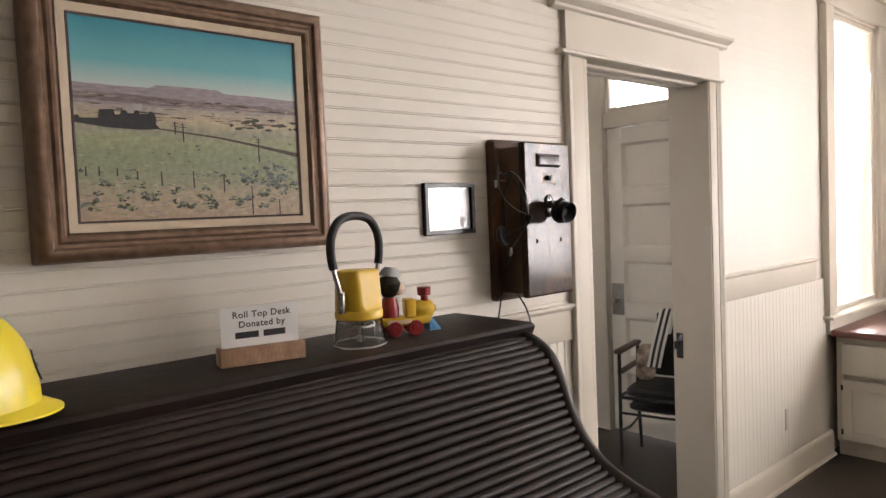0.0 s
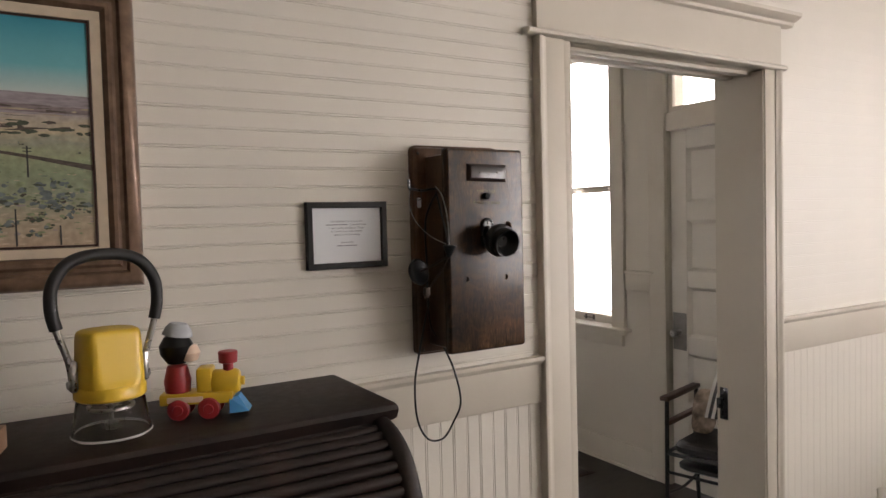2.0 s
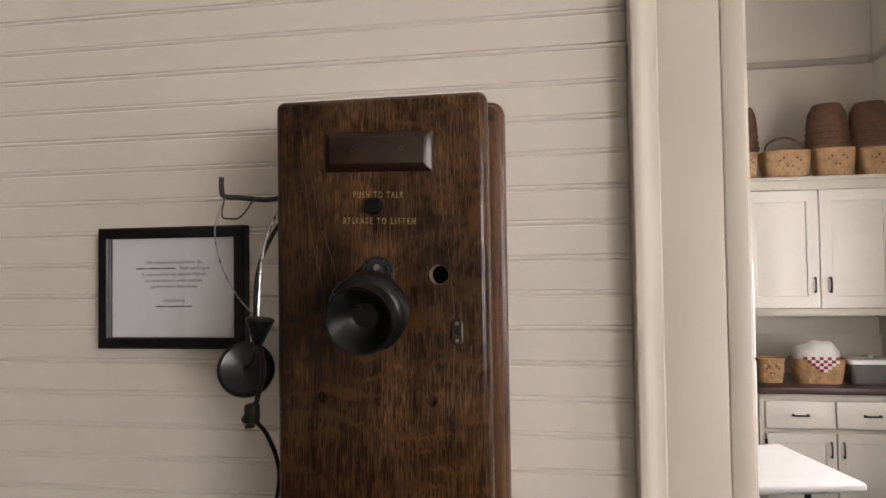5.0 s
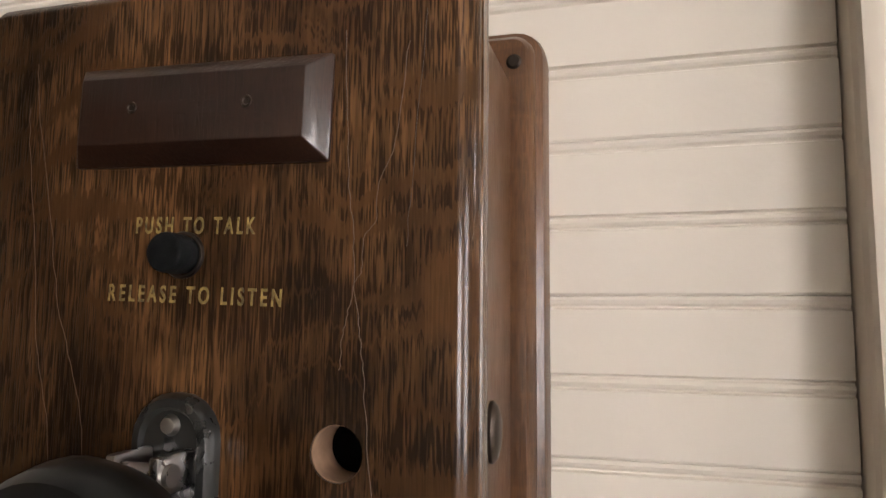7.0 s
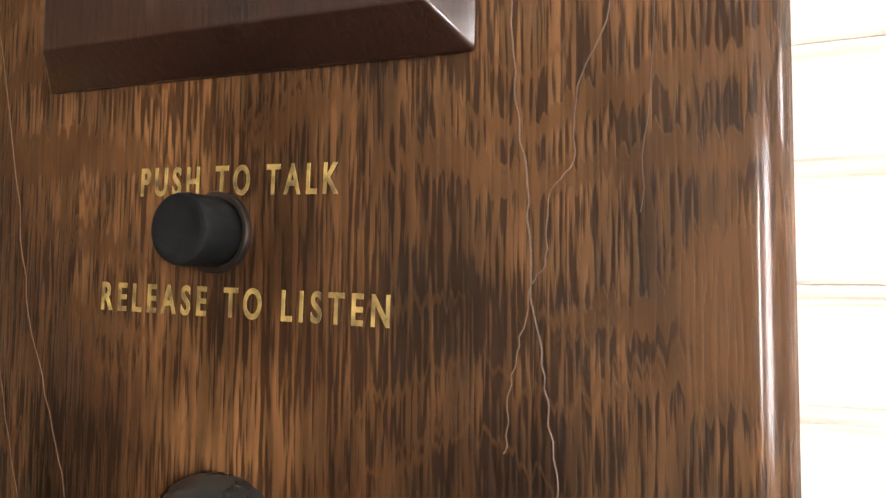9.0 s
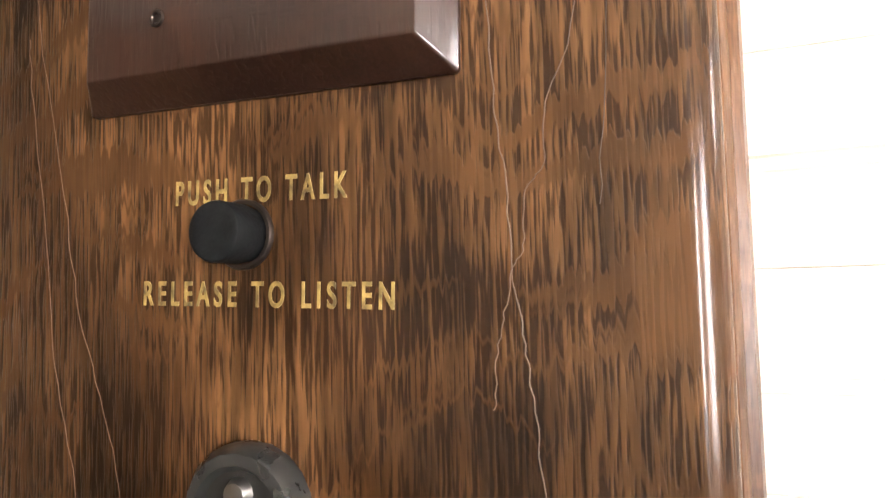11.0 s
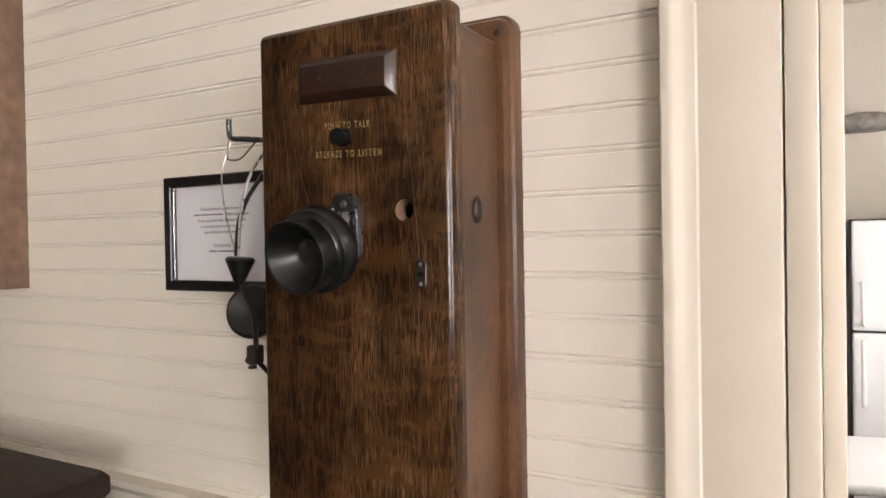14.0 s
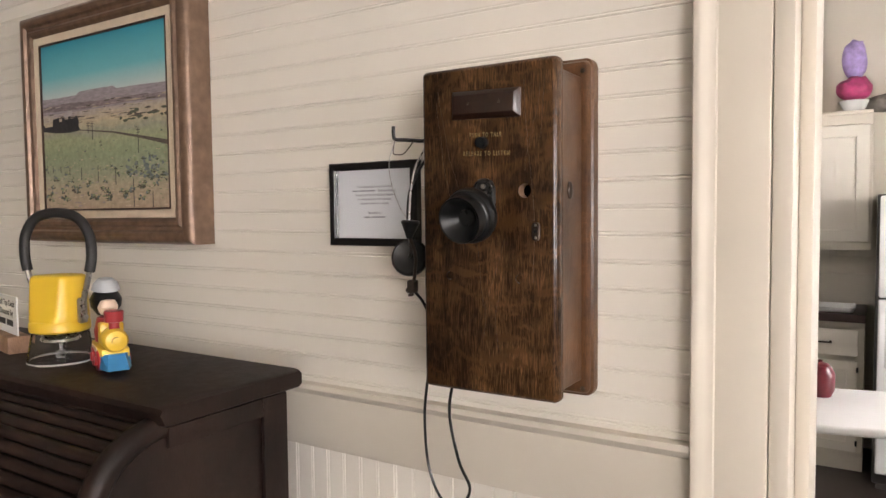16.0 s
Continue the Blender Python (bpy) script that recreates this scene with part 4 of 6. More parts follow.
b = lathe(bmesh.new(), [(0.0, -0.012), (0.018, -0.010), (0.0295, -0.002), (0.0325, 0.004), (0.0320, 0.010), (0.028, 0.0125), (0.016, 0.008), (0.0, 0.006)], 30, Matrix.Translation((rx, 1.518, rz)) @ pose(0, 0, 0, 75, 0, 20))
part("earpiece", b, BLACK, receiver, world=True)
b = tube(bmesh.new(), [(1.747, 1.447, 1.537), (1.733, 1.470, 1.523), (1.715, 1.496, 1.507), (1.703, 1.508, 1.500)], 0.0028, 8)
tube(b, [(1.747, 1.447, 1.537), (1.742, 1.470, 1.505), (1.726, 1.490, 1.470), (1.716, 1.500, 1.455)], 0.0030, 8)
part("bail", b, BRONZE, receiver, "dark metal bail", world=True)
b = bmesh.new()
box(b, 1.708, 1.722, 1.492, 1.508, 1.440, 1.462, 0.003)
tube(b, [(1.712, 1.500, 1.452), (1.705, 1.497, 1.444), (1.718, 1.497, 1.438), (1.708, 1.498, 1.436)], 0.0022, 8)
part("plug", b, BRONZE, receiver, "dark cord connector", world=True)
b = tube(bmesh.new(), [(1.716, 1.500, 1.445), (1.728, 1.515, 1.42), (1.730, 1.540, 1.37), (1.716, 1.545, 1.30), (1.703, 1.550, 1.22), (1.708, 1.552, 1.13), (1.735, 1.550, 1.075), (1.775, 1.542, 1.070), (1.803, 1.534, 1.11), (1.803, 1.498, 1.17), (1.786, 1.498, 1.25), (1.778, 1.532, 1.305)], 0.0026, 8)
part("cord", b, BLACK, phone, "black cord hanging in a loop", world=True)
b = tube(bmesh.new(), [(1.770, 1.53, 1.692), (1.757, 1.535, 1.670), (1.742, 1.540, 1.63), (1.738, 1.540, 1.58), (1.741, 1.540, 1.50), (1.739, 1.540, 1.43), (1.750, 1.545, 1.36), (1.768, 1.55, 1.33)], 0.0028, 8)
part("cord", b, BLACK, phone, "black cord along the case", world=True)

# ---- framed notice ----
notice = thing("framed_notice", "small black framed typed notice behind glass on the wall", "picture frame", pose(1.557, YW, 1.512))
NX0, NX1, NZ0, NZ1, NY = 1.453, 1.661, 1.512, 1.672, YW - 0.001


def mitred(bm, x0, x1, z0, z1, steps):
    """A picture frame: the profile rows (inset, y) swept round a rectangle."""
    loops = [[Vector((x0 + i, y, z0 + i)), Vector((x1 - i, y, z0 + i)), Vector((x1 - i, y, z1 - i)), Vector((x0 + i, y, z1 - i))] for i, y in steps]
    loft(bm, loops + [loops[0]], cap=False)
    bmesh.ops.remove_doubles(bm, verts=bm.verts, dist=1e-6)
    return bm


part("frame", mitred(bmesh.new(), NX0, NX1, NZ0, NZ1, ((0, NY), (0, NY - 0.016), (0.002, NY - 0.018), (0.013, NY - 0.018), (0.0145, NY - 0.0165), (0.0145, NY))), BLACK, notice, world=True)
sheet = part("sheet", B(NX0 + 0.0145, NX1 - 0.0145, NY - 0.006, NY - 0.001, NZ0 + 0.0145, NZ1 - 0.0145), PAPER, notice, "white typed sheet", world=True)
ncx = (NX0 + NX1) / 2
# typed lines; the names stay plain bars
for text, dx, z in (("This telephone came from the", 0, 0.1135), ("Railroad Depot", 0.030, 0.1055), ("It was used by the Station Master", 0, 0.0975),
                    ("to communicate with stations", 0, 0.0895), ("up and down the railway", 0, 0.0815), ("Donated by", 0, 0.063)):
    letters(text, 0.0068, GREY_INK, sheet, "text_line", Matrix.Translation((ncx + dx, NY - 0.0062, NZ0 + z)) @ FACE_SOUTH, 1.0, 0.00012, "", 1.0)
for x0, x1, z in ((-0.054, -0.040, 0.1055), (-0.038, -0.021, 0.1055), (-0.019, 0.002, 0.1055), (-0.026, -0.010, 0.055), (-0.007, 0.026, 0.055)):
    part("name_bar", B(ncx + x0, ncx + x1, NY - 0.0064, NY - 0.0061, NZ0 + z - 0.0010, NZ0 + z + 0.0010), GREY_INK, sheet, world=True)
g = part("glass", B(NX0 + 0.0145, NX1 - 0.0145, NY - 0.0125, NY - 0.0105, NZ0 + 0.0145, NZ1 - 0.0145), GLASS, notice, world=True)
g.visible_shadow = False

# ---- landscape painting ----
PX0, PX1, PZ0, PZ1 = 0.410, 1.094, 1.508, 2.103
paint_thing = thing("landscape_painting", "oil painting of train on scrub plain in bronze brown frame", "painting", pose(0.754, YW, 1.508))
YP = YW - 0.033
prof = ((0, YW - 0.001), (0, YP - 0.018), (0.004, YP - 0.027), (0.012, YP - 0.034), (0.020, YP - 0.036), (0.027, YP - 0.034), (0.032, YP - 0.027), (0.039, YP - 0.026), (0.045, YP - 0.031), (0.052, YP - 0.031), (0.058, YP - 0.026), (0.061, YP - 0.021), (0.061, YW - 0.001))
part("frame", mitred(bmesh.new(), PX0, PX1, PZ0, PZ1, prof), FRAME_BROWN, paint_thing, world=True)
i0 = 0.0615
part("liner", mitred(bmesh.new(), PX0 + i0, PX1 - i0, PZ0 + i0, PZ1 - i0, ((0, YP - 0.003), (0, YP - 0.026), (0.018, YP - 0.023), (0.019, YP - 0.003))), LINEN, paint_thing, "beige linen liner", world=True)
part("fillet", mitred(bmesh.new(), PX0 + i0 + 0.0195, PX1 - i0 - 0.0195, PZ0 + i0 + 0.0195, PZ1 - i0 - 0.0195, ((0, YP - 0.003), (0, YP - 0.024), (0.004, YP - 0.023), (0.004, YP - 0.003))), FRAME_DARK, paint_thing, "thin dark inner fillet", world=True)
CX0, CX1, CZ0, CZ1, CY = PX0 + 0.085, PX1 - 0.085, PZ0 + 0.085, PZ1 - 0.085, YP - 0.020
CW, CH = CX1 - CX0, CZ1 - CZ0
CANVAS = painted_canvas(CZ0 - PZ0, CZ1 - PZ0, 0, 1)
canvas = part("canvas", B(CX0, CX1, CY, CY + 0.016, CZ0, CZ1), CANVAS, paint_thing, "oil painted canvas", world=True)


def flat_shape(pts, y):
    """A painted patch: pts in fractions of the canvas."""
    b = bmesh.new()
    b.faces.new([b.verts.new((CX0 + u * CW, y, CZ0 + v * CH)) for u, v in pts])
    return b


HILL = paint("painted_mauve_hills", (0.31, 0.27, 0.285), 0.5, var=0.3, scale=40, stretch=(1, 1, 5))
HILL2 = paint("painted_umber_ridge", (0.22, 0.175, 0.18), 0.5, var=0.5, scale=50, stretch=(1, 1, 4))
SAND = paint("painted_ochre_plain", (0.42, 0.35, 0.25), 0.5, var=0.4, scale=30, stretch=(1, 1, 6))
TRAIN = paint("painted_black_train", (0.025, 0.025, 0.028), 0.5, var=0.4, scale=80)
SAGE = paint("painted_sage", (0.060, 0.075, 0.045), 0.5, var=0.5, scale=90)
SMOKE = paint("painted_smoke", (0.40, 0.36, 0.35), 0.5, var=0.2, scale=60)


def ridge(n, base, amp, seed, top=0.0):
    rnd = random.Random(seed)
    ph = [rnd.uniform(0, 6.28) for _ in range(4)]
    return [(i / n, base + amp * sum(math.sin((k + 1) * 3.1 * i / n + ph[k]) / (k + 1.3) for k in range(4)) + rnd.uniform(-0.2, 0.2) * amp + (top if 0.3 < i / n < 0.62 else 0)) for i in range(n + 1)]


part("painted_hill", flat_shape(ridge(30, 0.675, 0.006, 3, 0.018) + [(1, 0.58), (0, 0.58)], CY - 0.0003), HILL, canvas, world=True)
part("painted_ridge", flat_shape(ridge(34, 0.625, 0.008, 8) + [(1, 0.585), (0.7, 0.592), (0.3, 0.588), (0, 0.60)], CY - 0.0005), HILL2, canvas, world=True)
part("painted_smoke", flat_shape([(0.19, 0.556), (0.20, 0.572), (0.215, 0.580), (0.235, 0.592), (0.25, 0.588), (0.262, 0.594), (0.272, 0.580), (0.268, 0.566), (0.255, 0.556), (0.22, 0.552)], CY - 0.0021), SMOKE, canvas, world=True)
part("painted_train", flat_shape([(0.0, 0.515), (0.015, 0.52), (0.02, 0.505), (0.09, 0.508), (0.095, 0.55), (0.15, 0.556), (0.155, 0.53), (0.175, 0.53), (0.18, 0.552), (0.20, 0.553), (0.205, 0.54), (0.23, 0.54), (0.235, 0.556), (0.25, 0.556), (0.255, 0.54), (0.29, 0.542), (0.295, 0.555), (0.31, 0.552), (0.322, 0.525), (0.32, 0.49), (0.335, 0.468), (0.30, 0.462), (0.25, 0.458), (0.12, 0.464), (0.0, 0.482)], CY - 0.00215), TRAIN, canvas, world=True)
UMBER = paint("painted_umber_streak", (0.085, 0.065, 0.050), 0.5, var=0.6, scale=90, stretch=(1, 1, 3))
PALE_SAND = paint("painted_pale_sand", (0.54, 0.43, 0.31), 0.5, var=0.3, scale=70, stretch=(1, 1, 3))
MAUVE = paint("painted_mauve_streak", (0.34, 0.28, 0.27), 0.5, var=0.3, scale=70, stretch=(1, 1, 3))
SAGE_PALE = paint("painted_pale_sage", (0.25, 0.29, 0.16), 0.5, var=0.5, scale=90)
SAGE_BLUE = paint("painted_blue_sage", (0.155, 0.185, 0.185), 0.5, var=0.5, scale=90)
rnd = random.Random(9)
strokes = {}
level = [0]


def dab_stroke(material, u, v, w, h, n=9):
    """One short stroke of the brush, ragged and tapered, laid over the earlier ones."""
    b = strokes.setdefault(material, bmesh.new())
    level[0] += 1
    lean = rnd.uniform(-0.15, 0.15)
    vs = []
    for i in range(n):
        a = 2 * math.pi * i / n
        rr = rnd.uniform(0.5, 1.1)
        uu = min(max(u + w * rr * math.cos(a), 0.002), 0.998)
        vv = min(max(v + h * rr * math.sin(a) + lean * w * math.cos(a) * 0.3, 0.004), 0.655)
        vs.append(b.verts.new((CX0 + uu * CW, CY - 0.0012 - 0.0000004 * level[0], CZ0 + vv * CH)))
    b.faces.new(vs)


# banks and ravines of the far plain
for k in range(90):
    v = rnd.uniform(0.50, 0.625)
    dab_stroke(rnd.choice((UMBER, UMBER, MAUVE, MAUVE, PALE_SAND, SAND, SAND)), rnd.random(), v, rnd.uniform(0.012, 0.07), rnd.uniform(0.0015, 0.0055))
# clumps along the far bank and the blue brush in the corner
for k in range(26):
    dab_stroke(rnd.choice((SAGE, UMBER, SAGE)), rnd.uniform(0.58, 1.0), 0.505 + rnd.uniform(-0.02, 0.045), rnd.uniform(0.010, 0.035), rnd.uniform(0.004, 0.012))
# scrub on the near plain, far strokes first
for k in range(620):
    q = 1 - k / 620
    v = 0.02 + 0.45 * q + rnd.uniform(-0.03, 0.03)
    size = 0.3 + 1.0 * (1 - q)
    pick = (SAGE_PALE, SAGE_PALE, SAGE_PALE, SAND, SAGE_PALE, SAGE_BLUE, PALE_SAND) if q > 0.35 else (PALE_SAND, PALE_SAND, PALE_SAND, SAND, MAUVE, SAGE_PALE)
    dab_stroke(rnd.choice(pick), rnd.random(), v, rnd.uniform(0.006, 0.022) * size, rnd.uniform(0.002, 0.0055) * size)
for k in range(64):
    q = (1 - (k / 64) ** 0.8) * (0.55 if k % 3 else 1.0)
    u, v, s = rnd.random(), 0.045 + 0.40 * q, (0.007 + 0.024 * (1 - q) ** 1.3) * rnd.uniform(0.6, 1.3)
    for j in range(9):
        top = j > 4
        dab_stroke((SAGE, UMBER, SAGE, SAGE_BLUE)[rnd.randrange(4)] if not top else (SAGE_PALE, SAGE_BLUE, SAGE_PALE, SAGE)[rnd.randrange(4)],
                   u + s * rnd.uniform(-0.9, 0.9), v + s * (rnd.uniform(0.1, 0.9) if top else rnd.uniform(-0.3, 0.3)), s * rnd.uniform(0.25, 0.6), s * rnd.uniform(0.15, 0.45), 8)
for k in range(44):
    dab_stroke(rnd.choice((SAGE_BLUE, SAGE_BLUE, SAGE_BLUE, SAGE_PALE, SAGE)), rnd.uniform(0.70, 0.99), rnd.uniform(0.17, 0.28), rnd.uniform(0.010, 0.026), rnd.uniform(0.006, 0.016))
for k, (material, b) in enumerate(strokes.items()):
    tagged(part("brushwork", b, material, canvas, world=True), kind="stuff")
part("painted_track", flat_shape([(0.30, 0.474), (0.6, 0.438), (0.8, 0.400), (1.0, 0.360), (1.0, 0.335), (0.8, 0.385), (0.6, 0.428), (0.3, 0.468)], CY - 0.0020), UMBER, canvas, world=True)
for u, v0, v1 in ((0.03, 0.22, 0.27), (0.08, 0.22, 0.27), (0.15, 0.22, 0.26), (0.23, 0.20, 0.25), (0.33, 0.17, 0.245), (0.47, 0.155, 0.25), (0.61, 0.13, 0.235), (0.745, 0.0, 0.165), (0.885, 0.0, 0.09), (0.435, 0.40, 0.505), (0.40, 0.44, 0.51), (0.79, 0.30, 0.44)):
    x, b = CX0 + u * CW, bmesh.new()
    b.faces.new([b.verts.new(p) for p in ((x - 0.0016, CY - 0.0022, CZ0 + v0 * CH + 0.001), (x + 0.0016, CY - 0.0022, CZ0 + v0 * CH + 0.001), (x + 0.0013, CY - 0.0022, CZ0 + v1 * CH), (x - 0.0013, CY - 0.0022, CZ0 + v1 * CH))])
    if v0 >= 0.30:
        for dv in (0.010, 0.024):
            z = CZ0 + (v1 - dv) * CH
            b.faces.new([b.verts.new(p) for p in ((x - 0.0075, CY - 0.0022, z - 0.0007), (x + 0.0075, CY - 0.0022, z - 0.0011), (x + 0.0075, CY - 0.0022, z + 0.0005), (x - 0.0075, CY - 0.0022, z + 0.0009))])
    part("painted_post", b, TRAIN, canvas, world=True)

# ---- roll top desk ----
TOP = 1.287
desk = thing("roll_top_desk", "dark stained wooden roll top desk with its ribbed tambour shut", "desk", pose(0.66, 1.30, 0))
DXL, DXR = -0.14, 1.447
b = bmesh.new()
nose = [(1.190, TOP - 0.022), (1.186, TOP - 0.012), (1.190, TOP - 0.004), (1.198, TOP), (1.484, TOP), (1.490, TOP - 0.006), (1.490, TOP - 0.030), (1.484, TOP - 0.036), (1.202, TOP - 0.036), (1.194, TOP - 0.032)]
loops = []
for x, s in ((DXL - 0.025, 0.010), (DXL - 0.022, 0.004), (DXL - 0.014, 0.0), (1.458, 0.0), (1.466, 0.004), (1.469, 0.010)):
    cy, cz = 1.338, TOP - 0.018
    loops.append([Vector((x, cy + (y - cy) * (1 - s * 0.6), cz + (z - cz) * (1 - s * 45 * 0.5 if s else 1))) for y, z in nose])
loft(b, loops)
part("desk_top", b, DESK, desk, world=True)
CURVE = [(1.235, 1.243), (1.205, 1.241), (1.160, 1.228), (1.118, 1.196), (1.088, 1.140), (1.062, 1.075), (1.024, 1.012), (0.968, 0.962), (0.895, 0.930), (0.815, 0.906), (0.740, 0.880), (0.705, 0.840), (0.700, 0.780)]
C2 = [(p.y, p.z) for p in smooth_path([(0, y, z) for y, z in CURVE], 6)]


def side_panel(x0, x1):
    b = bmesh.new()
    outline = C2 + [(0.700, 0.765), (1.46, 0.765), (1.46, 1.248), (1.235, 1.248)]
    loft(b, [[Vector((x, y, z)) for y, z in outline] for x in (x0, x1)])
    return b


for x0, x1 in ((DXL, DXL + 0.020), (DXR - 0.020, DXR)):
    part("side_panel", side_panel(x0, x1), DESK, desk, world=True)
for x0 in (DXL - 0.004, DXR - 0.028):
    b = tube(bmesh.new(), [(x0 + 0.016, y - 0.003, z + 0.006) for y, z in CURVE], 0.0205, 14, 6)
    part("edge_moulding", b, DESK, desk, "rounded curved edge moulding", world=True)
# tambour slats follow the curve inside the sides
acc, pitch, slats = 0.0, 0.0215, []
path = [Vector((0, y, z)) for y, z in C2]
off = []
for i, p in enumerate(path):
    d = (path[min(i + 1, len(path) - 1)] - path[max(i - 1, 0)]).normalized()
    off.append((p + Vector((0, d.z, -d.y)) * 0.010 * (1 if d.z < 0 or True else 1), d))
lens = [0.0]
for a, c in zip(off, off[1:]):
    lens.append(lens[-1] + (c[0] - a[0]).length)
s = 0.012
while s < lens[-1] - 0.01:
    i = max(k for k in range(len(lens)) if lens[k] <= s)
    j = min(i + 1, len(off) - 1)
    f = (s - lens[i]) / max(1e-6, lens[j] - lens[i])
    slats.append((off[i][0].lerp(off[j][0], f), off[i][1].lerp(off[j][1], f).normalized()))
    s += pitch
slat_mesh = None
for p, d in slats:
    if slat_mesh is None:
        b = bmesh.new()
        h = pitch / 2 - 0.0006
        prof = [(-h, 0.006), (-h, -0.001), (-h * 0.80, -0.0055), (-h * 0.4, -0.0080), (0, -0.0088), (h * 0.4, -0.0080), (h * 0.80, -0.0055), (h, -0.001), (h, 0.006)]
        loft(b, [[Vector((x, a, c)) for a, c in prof] for x in (DXL + 0.021, DXR - 0.021)])
        slat_mesh = finish(b, "tambour_slat", DESK)
    ob = new("tambour_slat", slat_mesh)
    ob.parent = desk
    e1 = Vector((1, 0, 0))
    e3 = Vector((0, d.z, -d.y))
    if e3.z < 0 and abs(e3.z) > abs(e3.y):
        e3 = -e3
    if abs(e3.y) >= abs(e3.z) and e3.y > 0:
        e3 = -e3
    e3 = -e3
    m = Matrix(((1, d.x, e3.x, p.x), (0, d.y, e3.y, p.y), (0, d.z, e3.z, p.z), (0, 0, 0, 1)))
    ob.matrix_basis = WORLD[desk].inverted() @ m
# case below: back, frame and panel of the visible end, pedestals and writing board
b = bmesh.new()
box(b, DXL + 0.021, DXR - 0.021, 1.440, 1.462, 0.05, 1.248)
part("back_panel", b, DESK, desk, world=True)
b = bmesh.new()
box(b, DXR + 0.001, DXR + 0.010, 1.405, 1.462, 0.765, 1.248, 0.002)
box(b, DXR + 0.001, DXR + 0.010, 1.21, 1.404, 1.215, 1.248, 0.002)
part("end_stile", b, DESK, desk, world=True)
b = bmesh.new()
box(b, DXL - 0.03, DXR + 0.022, 0.640, 1.475, 0.728, 0.764, 0.008, 3)
part("writing_board", b, DESK, desk, world=True)
for x0, x1 in ((DXL, DXL + 0.42), (DXR - 0.42, DXR)):
    b = bmesh.new()
    box(b, x0, x1, 0.69, 1.462, 0.06, 0.727, 0.004)
    box(b, x0 - 0.01, x1 + 0.01, 0.68, 1.47, 0.0, 0.06, 0.004)
    ped = part("pedestal", b, DESK, desk, world=True)
    for z0 in (0.08, 0.29, 0.50):
        b = bmesh.new()
        box(b, x0 + 0.03, x1 - 0.03, 0.676, 0.692, z0, z0 + 0.19, 0.004)
        part("drawer_front", b, DESK, ped, world=True)

# ---- things on the desk ----
sign = thing("desk_sign", "white card sign standing in a pale wooden block on the desk", "sign", pose(0.762, 1.318, TOP, 0, 0, -12))
b = bmesh.new()
box(b, -0.088, 0.088, -0.022, 0.022, 0.0, 0.036, 0.002)
part("block", b, BLOCK_WOOD, sign, "pale wooden block")
b = bmesh.new()
plate_xz(b, -0.080, 0.080, 0.034, 0.118, 0.002, ((0.0015, 0.0), (-0.0015, 0.0)))
card = part("card", b, WHITE_PLASTIC, sign)
for txt, z in (("Roll Top Desk", 0.101), ("Donated by", 0.081)):
    letters(txt, 0.0185, INK, card, "lettering", WORLD[sign] @ Matrix.Translation((0.004, -0.0016, z)) @ FACE_SOUTH, 1.0, 0.0002, bold=0.00035)
b = bmesh.new()
box(b, -0.052, -0.004, -0.0021, -0.0016, 0.053, 0.066)
box(b, 0.006, 0.052, -0.0021, -0.0016, 0.053, 0.066)
part("text_bar", b, INK, card)

lantern = thing("battery_lantern", "yellow plastic camping lantern with a clear base and black handle", "lantern", pose(0.999, 1.303, TOP, 0, 0, 15))
b = bmesh.new()
lathe(b, [(0.0605, 0.0), (0.0620, 0.003), (0.0605, 0.006), (0.0520, 0.058), (0.0505, 0.060), (0.0495, 0.058), (0.0575, 0.006), (0.0580, 0.002), (0.0605, 0.0)], 40)
part("lens", b, PLASTIC_CLEAR, lantern, "clear flared plastic lens")
b = bmesh.new()
lathe(b, [(0.0, 0.020), (0.003, 0.020), (0.0035, 0.040), (0.012, 0.045), (0.018, 0.052), (0.036, 0.054), (0.044, 0.060), (0.0, 0.060)], 24)
part("reflector", b, STEEL, lantern, "shiny bulb and reflector")
part("bulb_post", lathe(bmesh.new(), [(0.0, 0.006), (0.010, 0.006), (0.011, 0.016), (0.006, 0.020), (0.006, 0.0195), (0.0, 0.0195)], 20), STEEL, lantern, "bright centre post")
part("reflector_ring", tube(bmesh.new(), [(0.034 * math.cos(a), 0.034 * math.sin(a), 0.044) for a in [2 * math.pi * k / 30 for k in range(31)]], 0.003, 8, 1), STEEL, lantern, "shiny reflector ring")
for a in (0, 120, 240):
    b = bmesh.new()
    box(b, 0.012, 0.020, -0.0015, 0.0015, 0.004, 0.054)
    b.transform(pose(0, 0, 0, 0, 0, a))
    part("support_rib", b, PLASTIC_CLEAR, lantern)
b = bmesh.new()
lathe(b, [(0.0, 0.061), (0.0520, 0.061), (0.0550, 0.064), (0.0550, 0.078), (0.052, 0.083), (0.0, 0.083)], 40)
part("collar", b, YELLOW, lantern)
b = bmesh.new()
ring = [2 * math.pi * (k + 0.5) / 48 for k in range(48)]
